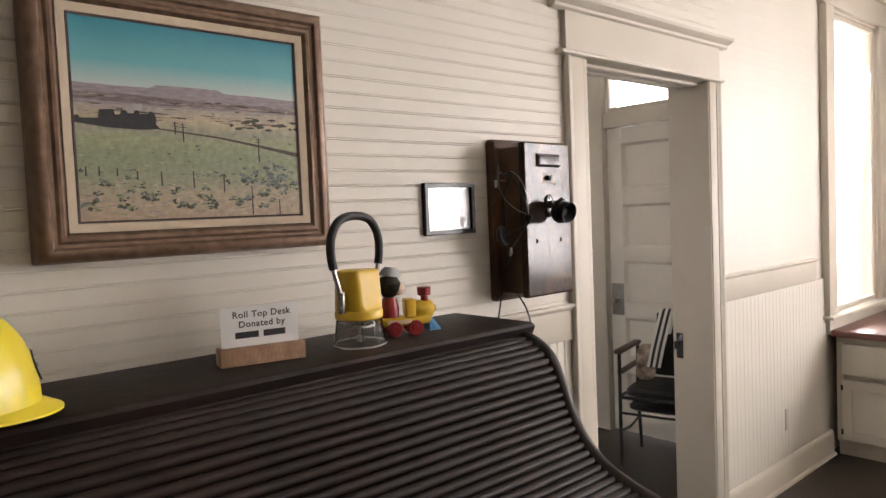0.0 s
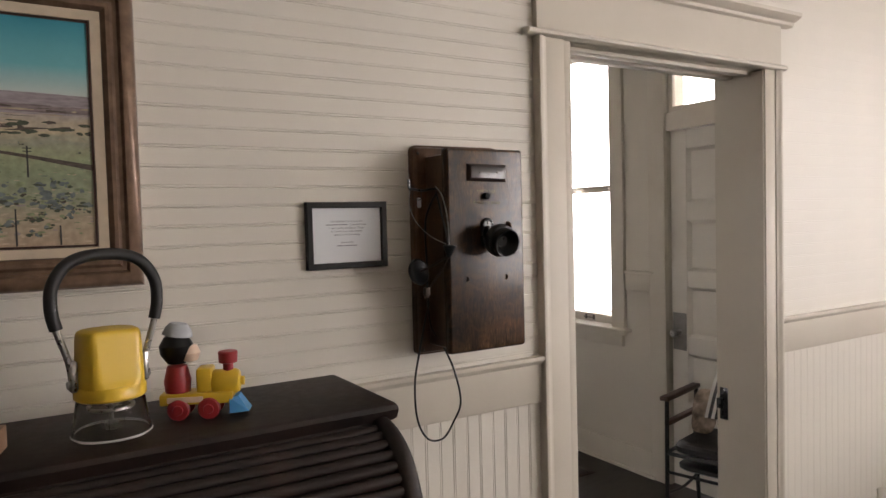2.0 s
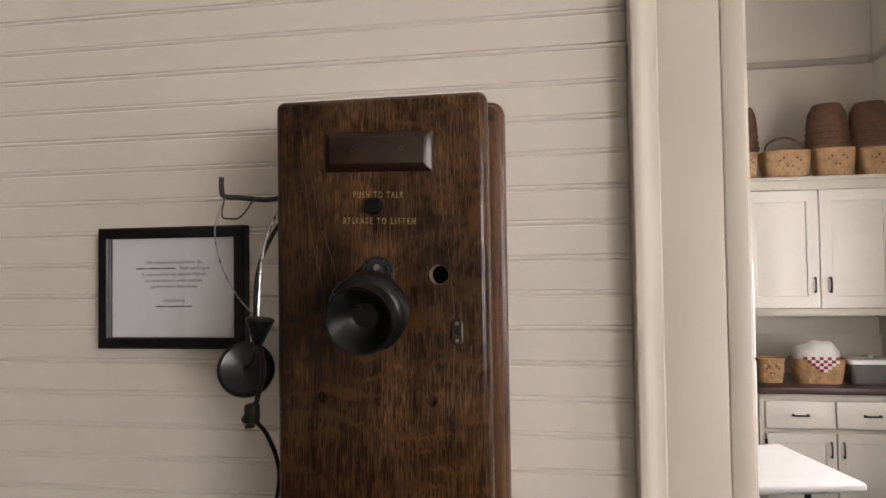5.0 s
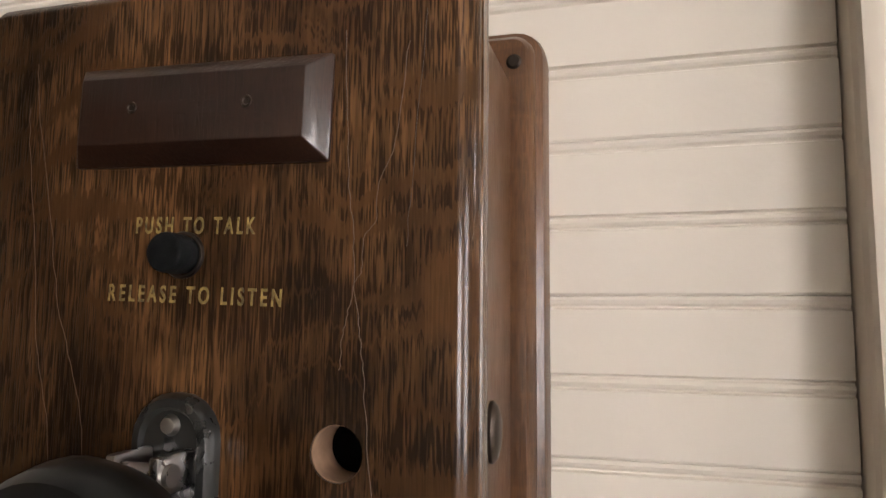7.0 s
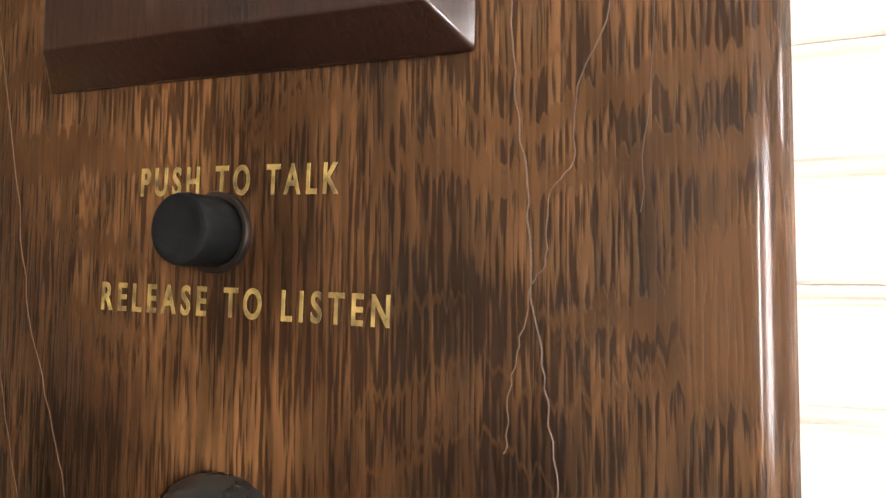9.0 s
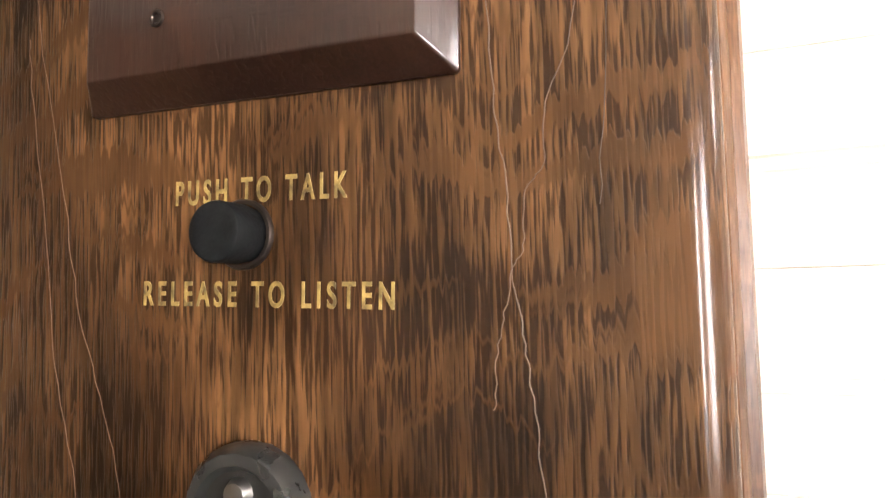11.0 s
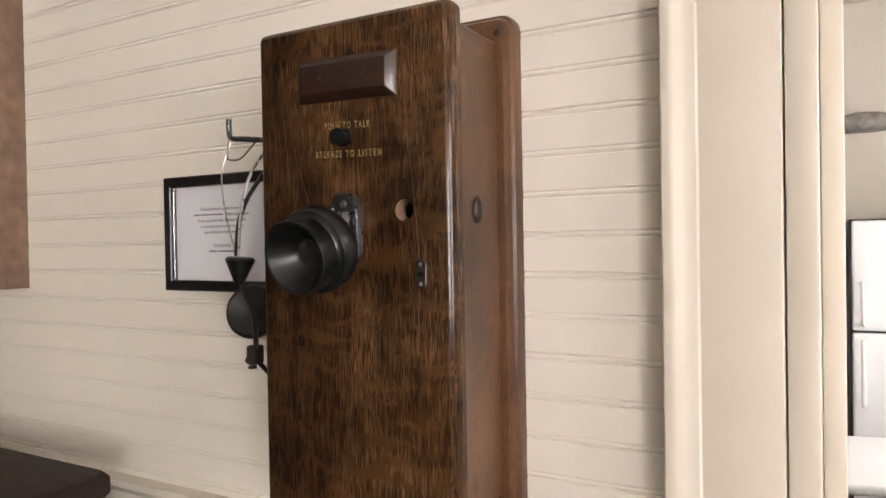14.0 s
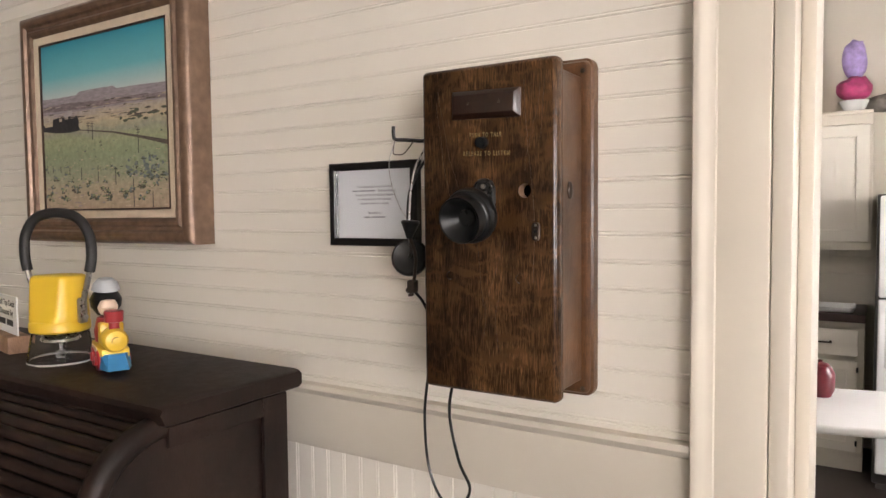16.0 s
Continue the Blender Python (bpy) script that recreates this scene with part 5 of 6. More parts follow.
# tapered round body with one flat slanting face
loft(b, [[Vector((r * math.copysign(abs(math.cos(a)) ** 0.85, math.cos(a)), max(r * math.copysign(abs(math.sin(a)) ** 0.85, math.sin(a)), -flat), z)) for a in ring]
         for z, r, flat in ((0.082, 0.0505, 0.0480), (0.088, 0.0510, 0.0455), (0.094, 0.0508, 0.0425), (0.130, 0.0492, 0.0385), (0.160, 0.0478, 0.0350), (0.166, 0.0468, 0.0340), (0.170, 0.0445, 0.0325), (0.172, 0.0410, 0.0300))])
body = part("body", b, YELLOW, lantern, "yellow plastic battery body with a flat face")
part("base_ring", tube(bmesh.new(), [(0.0606 * math.cos(a), 0.0606 * math.sin(a), 0.0028) for a in [2 * math.pi * k / 36 for k in range(37)]], 0.0016, 8, 1), CLEAR_EDGE, lantern, "bright edge of the lens")
for sx in (-1, 1):
    b = bmesh.new()
    box(b, sx * 0.056 - 0.006, sx * 0.056 + 0.006, -0.009, 0.009, 0.078, 0.128, 0.004)
    lathe(b, [(0, 0.004), (0.006, 0.003), (0.007, 0.0)], 14, pose(sx * 0.062, 0, 0.090, 0, 90 * sx, 0))
    part("bracket", b, STEEL, lantern, "chromed handle bracket")
    b = tube(bmesh.new(), [(sx * 0.057, 0, 0.10), (sx * 0.062, 0, 0.13), (sx * 0.073, 0, 0.165), (sx * 0.080, 0, 0.19)], 0.0055, 10)
    part("handle_rod", b, STEEL, lantern, "chromed handle rod")
b = tube(bmesh.new(), [(-0.077, 0, 0.180), (-0.083, 0, 0.21), (-0.080, 0, 0.248), (-0.058, 0, 0.280), (-0.024, 0, 0.293), (0.024, 0, 0.293), (0.058, 0, 0.280), (0.080, 0, 0.248), (0.083, 0, 0.21), (0.077, 0, 0.180)], 0.0098, 14)
part("handle_grip", b, RUBBER, lantern, "black rubber handle grip")

toy = thing("toy_train", "small yellow toy locomotive with red chimney and blue cowcatcher", "toy", pose(1.152, 1.313, TOP, 0, 0, -24))
b = bmesh.new()
box(b, -0.074, 0.050, -0.024, 0.024, 0.026, 0.046, 0.004)
part("chassis", b, YELLOW, toy)
b = bmesh.new()
box(b, -0.060, 0.000, -0.0262, -0.0240, 0.031, 0.041, 0.001)
part("side_plate", b, PALE, toy)
b = bmesh.new()
box(b, -0.012, 0.014, -0.021, 0.021, 0.046, 0.088, 0.004)
part("cab", b, YELLOW, toy)
b = bmesh.new()
lathe(b, [(0.0, 0.0), (0.020, 0.0), (0.022, 0.004), (0.022, 0.040), (0.018, 0.046), (0.008, 0.048), (0.008, 0.054), (0.0, 0.055)], 20, pose(0.013, 0, 0.060, 0, 90, 0))
part("boiler", b, YELLOW, toy)
b = bmesh.new()
lathe(b, [(0.0, 0.0), (0.009, 0.0), (0.009, 0.026), (0.016, 0.028), (0.017, 0.046), (0.015, 0.048), (0.0, 0.048)], 18, pose(0.040, 0, 0.066))
part("chimney", b, RED, toy, "red plastic chimney")
for wx in (-0.042, 0.009):
    for wy in (-1, 1):
        b = lathe(bmesh.new(), [(0.0, 0.005), (0.008, 0.006), (0.009, 0.003), (0.0165, 0.003), (0.019, 0.0), (0.019, -0.007), (0.0, -0.007)], 22, pose(wx, wy * 0.025, 0.019, -90 * wy, 0, 0))
        part("wheel", b, RED, toy, "red plastic wheel")
b = bmesh.new()
loft(b, [[Vector((x, y, z)) for x, y, z in lp] for lp in ([(0.044, -0.027, 0.009), (0.044, 0.027, 0.009), (0.044, 0.024, 0.036), (0.044, -0.024, 0.036)], [(0.076, -0.018, 0.009), (0.076, 0.018, 0.009), (0.058, 0.014, 0.036), (0.058, -0.014, 0.036)])])
part("cowcatcher", b, BLUE, toy, "blue plastic cowcatcher")
# plain toy driver
b = bmesh.new()
fig = [(lathe, [(0.0, 0.0), (0.021, 0.0), (0.023, 0.02), (0.017, 0.046), (0.0, 0.052)], pose(-0.047, 0, 0.046), 0),
       (lathe, [(0.0, -0.029), (0.016, -0.025), (0.027, -0.009), (0.029, 0.006), (0.020, 0.022), (0.0, 0.028)], pose(-0.047, 0, 0.122), 1),
       (lathe, [(0.0, -0.018), (0.014, -0.013), (0.0185, 0.0), (0.013, 0.013), (0.0, 0.017)], pose(-0.025, 0, 0.114), 2),
       (lathe, [(0.0, 0.024), (0.014, 0.023), (0.022, 0.014), (0.026, 0.002), (0.0, 0.0)], pose(-0.045, 0, 0.144, 0, 10, 0), 3)]
for fn, prof, m, mi in fig:
    before = set(b.faces)
    fn(b, prof, 18, m)
    for f in b.faces:
        if f not in before:
            f.material_index = mi
driver = solid("toy_figure", b, [RED, BLACK, PALE, GREY_CLOTH], "plain toy driver in red with grey cap on the train", "toy")
driver.matrix_basis = pose(1.152, 1.313, TOP, 0, 0, -24)

hat = thing("hard_hat", "bright yellow plastic hard hat resting on the desk", "hard hat", pose(0.222, 1.264, TOP, 0, 0, -8) @ Matrix.Diagonal((0.95, 0.95, 0.95, 1)))
b = bmesh.new()
rings = []
N = 40
for t in range(0, 13):
    a = radians(90 * t / 12)
    rr, z = math.cos(a) ** 0.75, math.sin(a)
    if t == 12:
        rings.append([b.verts.new((0, 0, 0.022 + 0.165))])
    else:
        rings.append([b.verts.new((0.130 * rr * math.cos(q), 0.108 * rr * math.sin(q), 0.022 + 0.165 * z + (0.005 * max(0, 1 - abs(math.sin(q)) * rr * 4)) * z)) for q in [2 * math.pi * k / N for k in range(N)]])
for r0, r1 in zip(rings, rings[1:]):
    for k in range(N):
        j = (k + 1) % N
        if len(r1) == 1:
            b.faces.new((r0[k], r0[j], r1[0]))
        else:
            b.faces.new((r0[k], r0[j], r1[j], r1[k]))
part("shell", b, HAT_YELLOW, hat)
b = bmesh.new()
inner = [Vector((0.130 * math.cos(q), 0.108 * math.sin(q), 0.026)) for q in [2 * math.pi * k / N for k in range(N)]]
outer = []
for k in range(N):
    q = 2 * math.pi * k / N
    e = 0.010 + 0.022 * max(0.0, math.cos(q)) ** 1.5
    outer.append(Vector(((0.130 + e) * math.cos(q), (0.108 + e * 0.7) * math.sin(q), 0.020 - 0.010 * max(0.0, math.cos(q)))))
loft(b, [inner, outer, [p - Vector((0, 0, 0.004)) for p in outer], [p - Vector((0, 0, 0.004)) for p in inner], inner], cap=False)
bmesh.ops.remove_doubles(b, verts=b.verts, dist=1e-6)
part("brim", b, HAT_YELLOW, hat)
def on_shell(y, z):
    return (0.131 * max(0.0, 1 - ((z - 0.022) / 0.165) ** 2 - (y / 0.108) ** 2) ** 0.375 + 0.002, y, z)


b = bmesh.new()
tube(b, [on_shell(0.026 * math.cos(q), 0.082 + 0.026 * math.sin(q)) for q in [2 * math.pi * k / 20 for k in range(21)]], 0.0015, 6, 1)
tube(b, [on_shell(0.026 * u, 0.082) for u in (-1, -0.5, 0, 0.5, 1)], 0.0015, 6, 1)
part("emblem", b, BLACK, hat, "plain black round emblem")
b = bmesh.new()
box(b, 0.0, 0.020, -0.118, -0.106, 0.024, 0.052, 0.004)
part("slot_boss", b, HAT_YELLOW, hat)

# ---- bay counter cabinets ----


def cabinet_unit(name, label, m, w, h, d, drawer_h, door_h0, group, split=1, handle=None, toe=0.09):
    """Base cabinet: local x along the front, y into the wall, front at y=0."""
    c = thing(name, label, "cabinet", m, group)
    b = bmesh.new()
    box(b, 0.0, w, 0.02, d, toe, h)
    box(b, 0.0, w, 0.035, d, 0.0, toe)
    part("body", b, CREAM_TRIM, c)
    b = bmesh.new()
    box(b, 0.0, w, 0.0, 0.020, toe, door_h0 - 0.006, 0.002)
    box(b, 0.0, w, 0.0, 0.020, h - 0.035, h, 0.002)
    box(b, 0.0, 0.045, 0.0, 0.020, door_h0 - 0.006, h - 0.035, 0.002)
    box(b, w - 0.045, w, 0.0, 0.020, door_h0 - 0.006, h - 0.035, 0.002)
    part("face_frame", b, CREAM_TRIM, c)
    n = split
    step = (w - 0.06) / n
    for k in range(n):
        x0, x1 = 0.03 + k * step + 0.004, 0.03 + (k + 1) * step - 0.004
        b = bmesh.new()
        box(b, x0, x1, -0.016, -0.001, h - 0.045 - drawer_h, h - 0.045, 0.004)
        dr = part("drawer_front", b, CREAM_DOOR, c)
        zt = h - 0.075 - drawer_h
        b = bmesh.new()
        s = 0.055
        loft(b, [[Vector((x, y, z)) for x, z in ((x0 + i, door_h0 + i), (x1 - i, door_h0 + i), (x1 - i, zt - i), (x0 + i, zt - i))] for y, i in ((-0.001, 0), (-0.014, 0), (-0.016, 0.002), (-0.016, s - 0.002), (-0.0145, s), (-0.009, s + 0.001), (-0.009, s + 0.003))])
        do = part("door", b, CREAM_DOOR, c)
        for z in (door_h0 + 0.05, zt - 0.05):
            b = bmesh.new()
            hx = x0 if k == 0 else x1
            box(b, hx - 0.006, hx + 0.006, -0.019, -0.002, z - 0.016, z + 0.016, 0.002)
            part("hinge", b, BLACK_METAL, do, "small black hinge")
        if handle:
            b = tube(bmesh.new(), [((x0 + x1) / 2 - 0.04, -0.016, h - 0.045 - drawer_h / 2), ((x0 + x1) / 2 - 0.038, -0.036, h - 0.045 - drawer_h / 2), ((x0 + x1) / 2 + 0.038, -0.036, h - 0.045 - drawer_h / 2), ((x0 + x1) / 2 + 0.04, -0.016, h - 0.045 - drawer_h / 2)], 0.005, 8)
            for e in (-0.04, 0.04):
                box(b, (x0 + x1) / 2 + e - 0.007, (x0 + x1) / 2 + e + 0.007, -0.020, -0.0162, h - 0.053 - drawer_h / 2, h - 0.037 - drawer_h / 2, 0.001)
            part("handle", b, BRONZE, dr, "dark bronze pull")
            hx = x1 - 0.03 if k % 2 == 0 else x0 + 0.03
            b = tube(bmesh.new(), [(hx, -0.016, zt - 0.13), (hx, -0.036, zt - 0.128), (hx, -0.036, zt - 0.052), (hx, -0.016, zt - 0.05)], 0.005, 8)
            part("handle", b, BRONZE, do, "dark bronze pull")
    return c


cab = cabinet_unit("base_cabinet", "cream painted base cabinet with panelled door under the bay counter", pose(4.64, YW - 0.038, 0, 0, 0, -90), 0.70, 0.735, 1.05, 0.185, 0.105, "bay cabinets")
for k in range(1, 6):
    copy_thing(cab, pose(4.64, YW - 0.038 - 0.702 * k, 0, 0, 0, -90))
bm = bmesh.new()
box(bm, 4.585, XE - 0.02, YS + 0.3, YW - 0.027, 0.737, 0.776, 0.006, 3)
solid("bay_counter", bm, COUNTER, "red brown wooden worktop of the telegraph bay", "worktop")
b = B(3.985, 4.030, YW - 0.0065, YW + 0.001, 0.300, 0.42, 0.003)
outlet = thing("wall_outlet", "cream outlet cover plate on the wainscot", "outlet", pose(4.0, YW, 0.3))
part("cover_plate", b, CREAM_TRIM, outlet, world=True)

# ---- kitchen ----
kc = cabinet_unit("base_cabinet", "cream painted kitchen base cabinet with two drawers and two doors", pose(3.213, 5.18, 0), 0.842, 0.853, 0.59, 0.155, 0.13, "kitchen cabinets", split=2, handle=True, toe=0.10)
bm = bmesh.new()
part("filler", B(0.844, KE - 3.213 - 0.003, 0.001, 0.56, 0.0, 0.853, 0.002), CREAM_TRIM, kc)
box(bm, 3.205, KE - 0.002, 5.145, KN - 0.02, 0.855, 0.893, 0.004)
box(bm, KE - 0.03, KE - 0.002, 5.155, KN - 0.02, 0.894, 1.005, 0.004)
solid("kitchen_worktop", bm, KCOUNTER, "dark brown kitchen worktop with an upstand", "worktop")


def wall_cabinet(m, w, h, d, label):
    c = thing("wall_cabinet", label, "cabinet", m, "kitchen wall cabinets")
    b = bmesh.new()
    box(b, 0, w, 0.02, d, 0, h)
    part("body", b, CREAM_TRIM, c)
    part("face_rail", B(0, w, 0.0, 0.0195, 0, 0.045, 0.002), CREAM_TRIM, c)
    part("face_rail", B(0, w, 0.0, 0.0195, h - 0.06, h, 0.002), CREAM_TRIM, c)
    part("cornice", B(0.0, w, -0.012, 0.02, h + 0.001, h + 0.022, 0.004), CREAM_TRIM, c)
    n = 2
    for k in range(n):
        x0, x1 = 0.012 + k * (w - 0.024) / n + 0.003, 0.012 + (k + 1) * (w - 0.024) / n - 0.003
        b = bmesh.new()
        s = 0.07
        z0, z1 = 0.05, h - 0.065
        loft(b, [[Vector((x, y, z)) for x, z in ((x0 + i, z0 + i), (x1 - i, z0 + i), (x1 - i, z1 - i), (x0 + i, z1 - i))] for y, i in ((0.018, 0), (0.0, 0), (-0.002, 0.002), (-0.002, s - 0.002), (0.0, s), (0.010, s + 0.001), (0.003, s + 0.03), (0.002, s + 0.032))])
        do = part("door", b, CREAM_DOOR, c)
        hx = x1 - 0.032 if k == 0 else x0 + 0.05
        b = tube(bmesh.new(), [(hx, -0.002, z0 + 0.10), (hx, -0.024, z0 + 0.102), (hx, -0.024, z0 + 0.178), (hx, -0.002, z0 + 0.18)], 0.006, 8)
        part("handle", b, BRONZE, do, "dark bronze pull")
    return c


wall_cabinet(pose(3.190, 5.37, 1.300), 0.905, 0.842, KN - 5.37 - 0.018, "cream painted kitchen wall cabinet with two panelled doors")
wall_cabinet(pose(1.55, 5.45, 1.320), 0.80, 0.82, KN - 5.45 - 0.018, "cream painted kitchen wall cabinet beside the refrigerator")
cabinet_unit("base_cabinet", "cream painted kitchen base cabinet beside the refrigerator", pose(1.53, 5.27, 0), 0.80, 0.90, 0.50, 0.155, 0.13, "kitchen cabinets", split=2, handle=True, toe=0.10)
bm = bmesh.new()
box(bm, 1.52, 2.335, 5.235, KN - 0.02, 0.902, 0.950, 0.004)
solid("kitchen_worktop", bm, KCOUNTER, "dark brown kitchen worktop beside the refrigerator", "worktop")

fridge = thing("refrigerator", "white two door refrigerator with dark grey sides", "refrigerator", pose(2.378, 5.0, 0))
part("body", B(0.0, 0.785, 0.06, 0.74, 0.03, 1.65, 0.008), DARK_GASKET, fridge)
b = B(0.014, 0.785, 0.0, 0.058, 1.082, 1.640, 0.012, 3)
fd = part("upper_door", b, WHITE_ENAMEL, fridge)
b = B(0.014, 0.785, 0.0, 0.058, 0.10, 1.072, 0.012, 3)
fd2 = part("lower_door", b, WHITE_ENAMEL, fridge)
part("handle", tube(bmesh.new(), [(0.06, 0.0, 1.12), (0.06, -0.04, 1.135), (0.06, -0.04, 1.305), (0.06, 0.0, 1.32)], 0.012, 10), WHITE_ENAMEL, fd)
part("handle", tube(bmesh.new(), [(0.06, 0.0, 0.72), (0.06, -0.04, 0.735), (0.06, -0.04, 1.005), (0.06, 0.0, 1.02)], 0.012, 10), WHITE_ENAMEL, fd2)
part("kick_plate", B(0.02, 0.765, 0.065, 0.70, 0.0, 0.029), DARK_GASKET, fridge)

table = thing("folding_table", "white plastic folding table with grey metal legs", "table", pose(2.285, 3.885, 0, 0, 0, 13))
b = bmesh.new()
box(b, -0.915, 0.915, -0.32, 0.32, 0.705, 0.742, 0.012, 3)
part("tabletop", b, WHITE_PLASTIC, table)
for sx in (-0.70, 0.72):
    for sy in (-0.23, 0.23):
        part("leg", tube(bmesh.new(), [(sx, sy, 0.704), (sx, sy, 0.35), (sx, sy, 0.004)], 0.013, 10), BLACK_METAL, table, "dark metal leg")
    part("stretcher", tube(bmesh.new(), [(sx, -0.215, 0.30), (sx, 0.215, 0.30)], 0.010, 10, 2), BLACK_METAL, table, "dark metal stretcher")


def basket(m, w, d, h, material, label, handle=False, dark_spots=True):
    """An open splint basket, made of upright staves and woven bands."""
    k = thing("woven_basket", label, "basket", m, "baskets on the cabinet")
    b = bmesh.new()
    loops = []
    for z, s in ((0, 0.86), (h * 0.5, 0.96), (h, 1.0), (h, 0.95), (h * 0.5, 0.91), (0.006, 0.81)):
        loops.append([Vector((x, y, z)) for x, y in round_rect(-w / 2 * s, w / 2 * s, -d / 2 * s, d / 2 * s, min(w, d) * 0.28, 5)])
    loft(b, loops)
    part("body", b, material, k)
    b = bmesh.new()
    n = max(4, int(w / 0.032))
    for r in range(5):
        z0, z1 = h * (0.04 + r * 0.19), h * (0.04 + r * 0.19) + h * 0.15
        for c in range(n):
            if (r + c) % 2:
                s = 0.90 + 0.10 * (z0 + z1) / 2 / h
                x0 = -w / 2 * s * 0.72 + c * w * s * 0.72 / n
                box(b, x0 + 0.002, x0 + w * s * 0.72 / n - 0.002, -d / 2 * s - 0.005, -d / 2 * s + 0.003, z0, z1, 0.0015, 1)
    part("weave", b, material, k)
    if dark_spots:
        b = bmesh.new()
        for c, (u, v) in enumerate(((-0.22, 0.62), (-0.14, 0.72), (0.14, 0.72), (0.22, 0.62), (-0.05, 0.42), (0.05, 0.42))):
            lathe(b, [(0.0, 0.002), (0.008, 0.0)], 4, pose(u * w, -d / 2 * (0.90 + 0.1 * v) - 0.007, v * h, 90, 45 + 20 * c, 0))
        part("curl", b, BASKET_DARK, k, "dark splint curls")
    rim = [(w / 2 * math.cos(a) if abs(math.cos(a)) > 2 else x, y, h) for a, (x, y) in zip([0] * 24, round_rect(-w / 2, w / 2, -d / 2, d / 2, min(w, d) * 0.28, 5))]
    part("rim", tube(bmesh.new(), rim + [rim[0]], 0.006, 8, 1), material, k)
    if handle:
        part("handle", tube(bmesh.new(), [(-w * 0.42, 0, h), (-w * 0.36, 0, h * 1.35), (0, 0, h * 1.6), (w * 0.36, 0, h * 1.35), (w * 0.42, 0, h)], 0.005, 8), BASKET_DARK, k, "thin bent handle")
    return k


CT = 1.300 + 0.842 + 0.023
basket(pose(3.245, 5.47, CT), 0.12, 0.18, 0.16, BASKET, "small pale splint basket on the wall cabinet")
basket(pose(3.484, 5.47, CT, 0, 0, 3), 0.285, 0.20, 0.165, BASKET, "pale splint basket with a bent handle on the wall cabinet", True)
basket(pose(3.768, 5.47, CT, 0, 0, -2), 0.235, 0.20, 0.17, BASKET, "square pale splint basket on the wall cabinet")
basket(pose(4.022, 5.46, CT, 0, 0, 2), 0.235, 0.20, 0.165, BASKET, "pale splint basket beside the kitchen wall")
for x, w in ((3.745, 0.25), (3.995, 0.25), (3.245, 0.17)):
    hamper = thing("upturned_basket", "dark brown woven basket lying on the smaller baskets", "basket", pose(x, 5.48, CT + 0.176), "baskets on the cabinet")
    b = lathe(bmesh.new(), [(0.0, 0.0), (w * 0.5, 0.0), (w * 0.52, 0.02), (w * 0.50, 0.05), (w * 0.48, 0.16), (w * 0.44, 0.23), (w * 0.32, 0.285), (0.0, 0.30)], 28)
    part("body", b, BASKET_DARK, hamper)
    for z, r in ((0.02, 0.525), (0.06, 0.505), (0.10, 0.495), (0.14, 0.475), (0.18, 0.445)):
        part("woven_band", tube(bmesh.new(), [(w * r * math.cos(q), w * r * math.sin(q), z) for q in [2 * math.pi * i / 24 for i in range(25)]], 0.007, 6, 1), BASKET_DARK, hamper)

WT = 0.894
basket(pose(3.33, 5.38, WT), 0.16, 0.16, 0.145, BASKET, "pale splint basket on the kitchen worktop")
bb = basket(pose(3.61, 5.38, WT, 0, 0, -6), 0.29, 0.22, 0.145, BASKET, "splint basket lined with white and red checked cloth on the worktop", dark_spots=False)
b = bmesh.new()
bmesh.ops.create_icosphere(b, subdivisions=3, radius=1.0)
for v in b.verts:
    n = noise.noise(v.co * 1.8) * 0.18
    v.co = Vector((v.co.x * 0.135, v.co.y * 0.10, max(v.co.z, -0.3) * 0.085 + 0.165)) * (1 + n * 0.6)
part("cloth", b, CLOTH_WHITE, bb, "white cloth bundle")
b = bmesh.new()
for i in range(9):
    for j in range(5):
        if (i + j) % 2 == 0:
            x = -0.10 + 0.022 * i
            z = 0.075 + 0.018 * j
            if abs(x) < 0.03 + j * 0.02:
                box(b, x, x + 0.022, -0.122, -0.117, z, z + 0.018)
part("checked_cloth", b, CLOTH_RED, bb, "red checked napkin hanging over the rim")
b = bmesh.new()
for i in range(9):
    for j in range(5):
        if (i + j) % 2 == 1:
            x = -0.10 + 0.022 * i
            z = 0.075 + 0.018 * j
            if abs(x) < 0.03 + j * 0.02:
                box(b, x, x + 0.022, -0.122, -0.117, z, z + 0.018)
part("checked_cloth", b, CLOTH_WHITE, bb, "white checks of the napkin")
tub = thing("storage_tub", "grey plastic tub with a white lid on the worktop", "tub", pose(3.91, 5.38, WT))
b = bmesh.new()
loft(b, [[Vector((x, y, z)) for x, y in round_rect(-0.145 * s, 0.145 * s, -0.10 * s, 0.10 * s, 0.03)] for z, s in ((0, 0.86), (0.01, 0.9), (0.12, 1.0))])
part("body", b, GREY_TUB, tub)
b = bmesh.new()
loft(b, [[Vector((x, y, z)) for x, y in round_rect(-0.155 * s, 0.155 * s, -0.11 * s, 0.11 * s, 0.03)] for z, s in ((0.121, 1.0), (0.140, 1.0), (0.148, 0.95))])
part("lid", b, WHITE_PLASTIC, tub, "white plastic lid")
part("lid_knob", lathe(bmesh.new(), [(0.0, 0.02), (0.018, 0.018), (0.014, 0.0)], 16, pose(0, 0, 0.148)), WHITE_PLASTIC, tub)

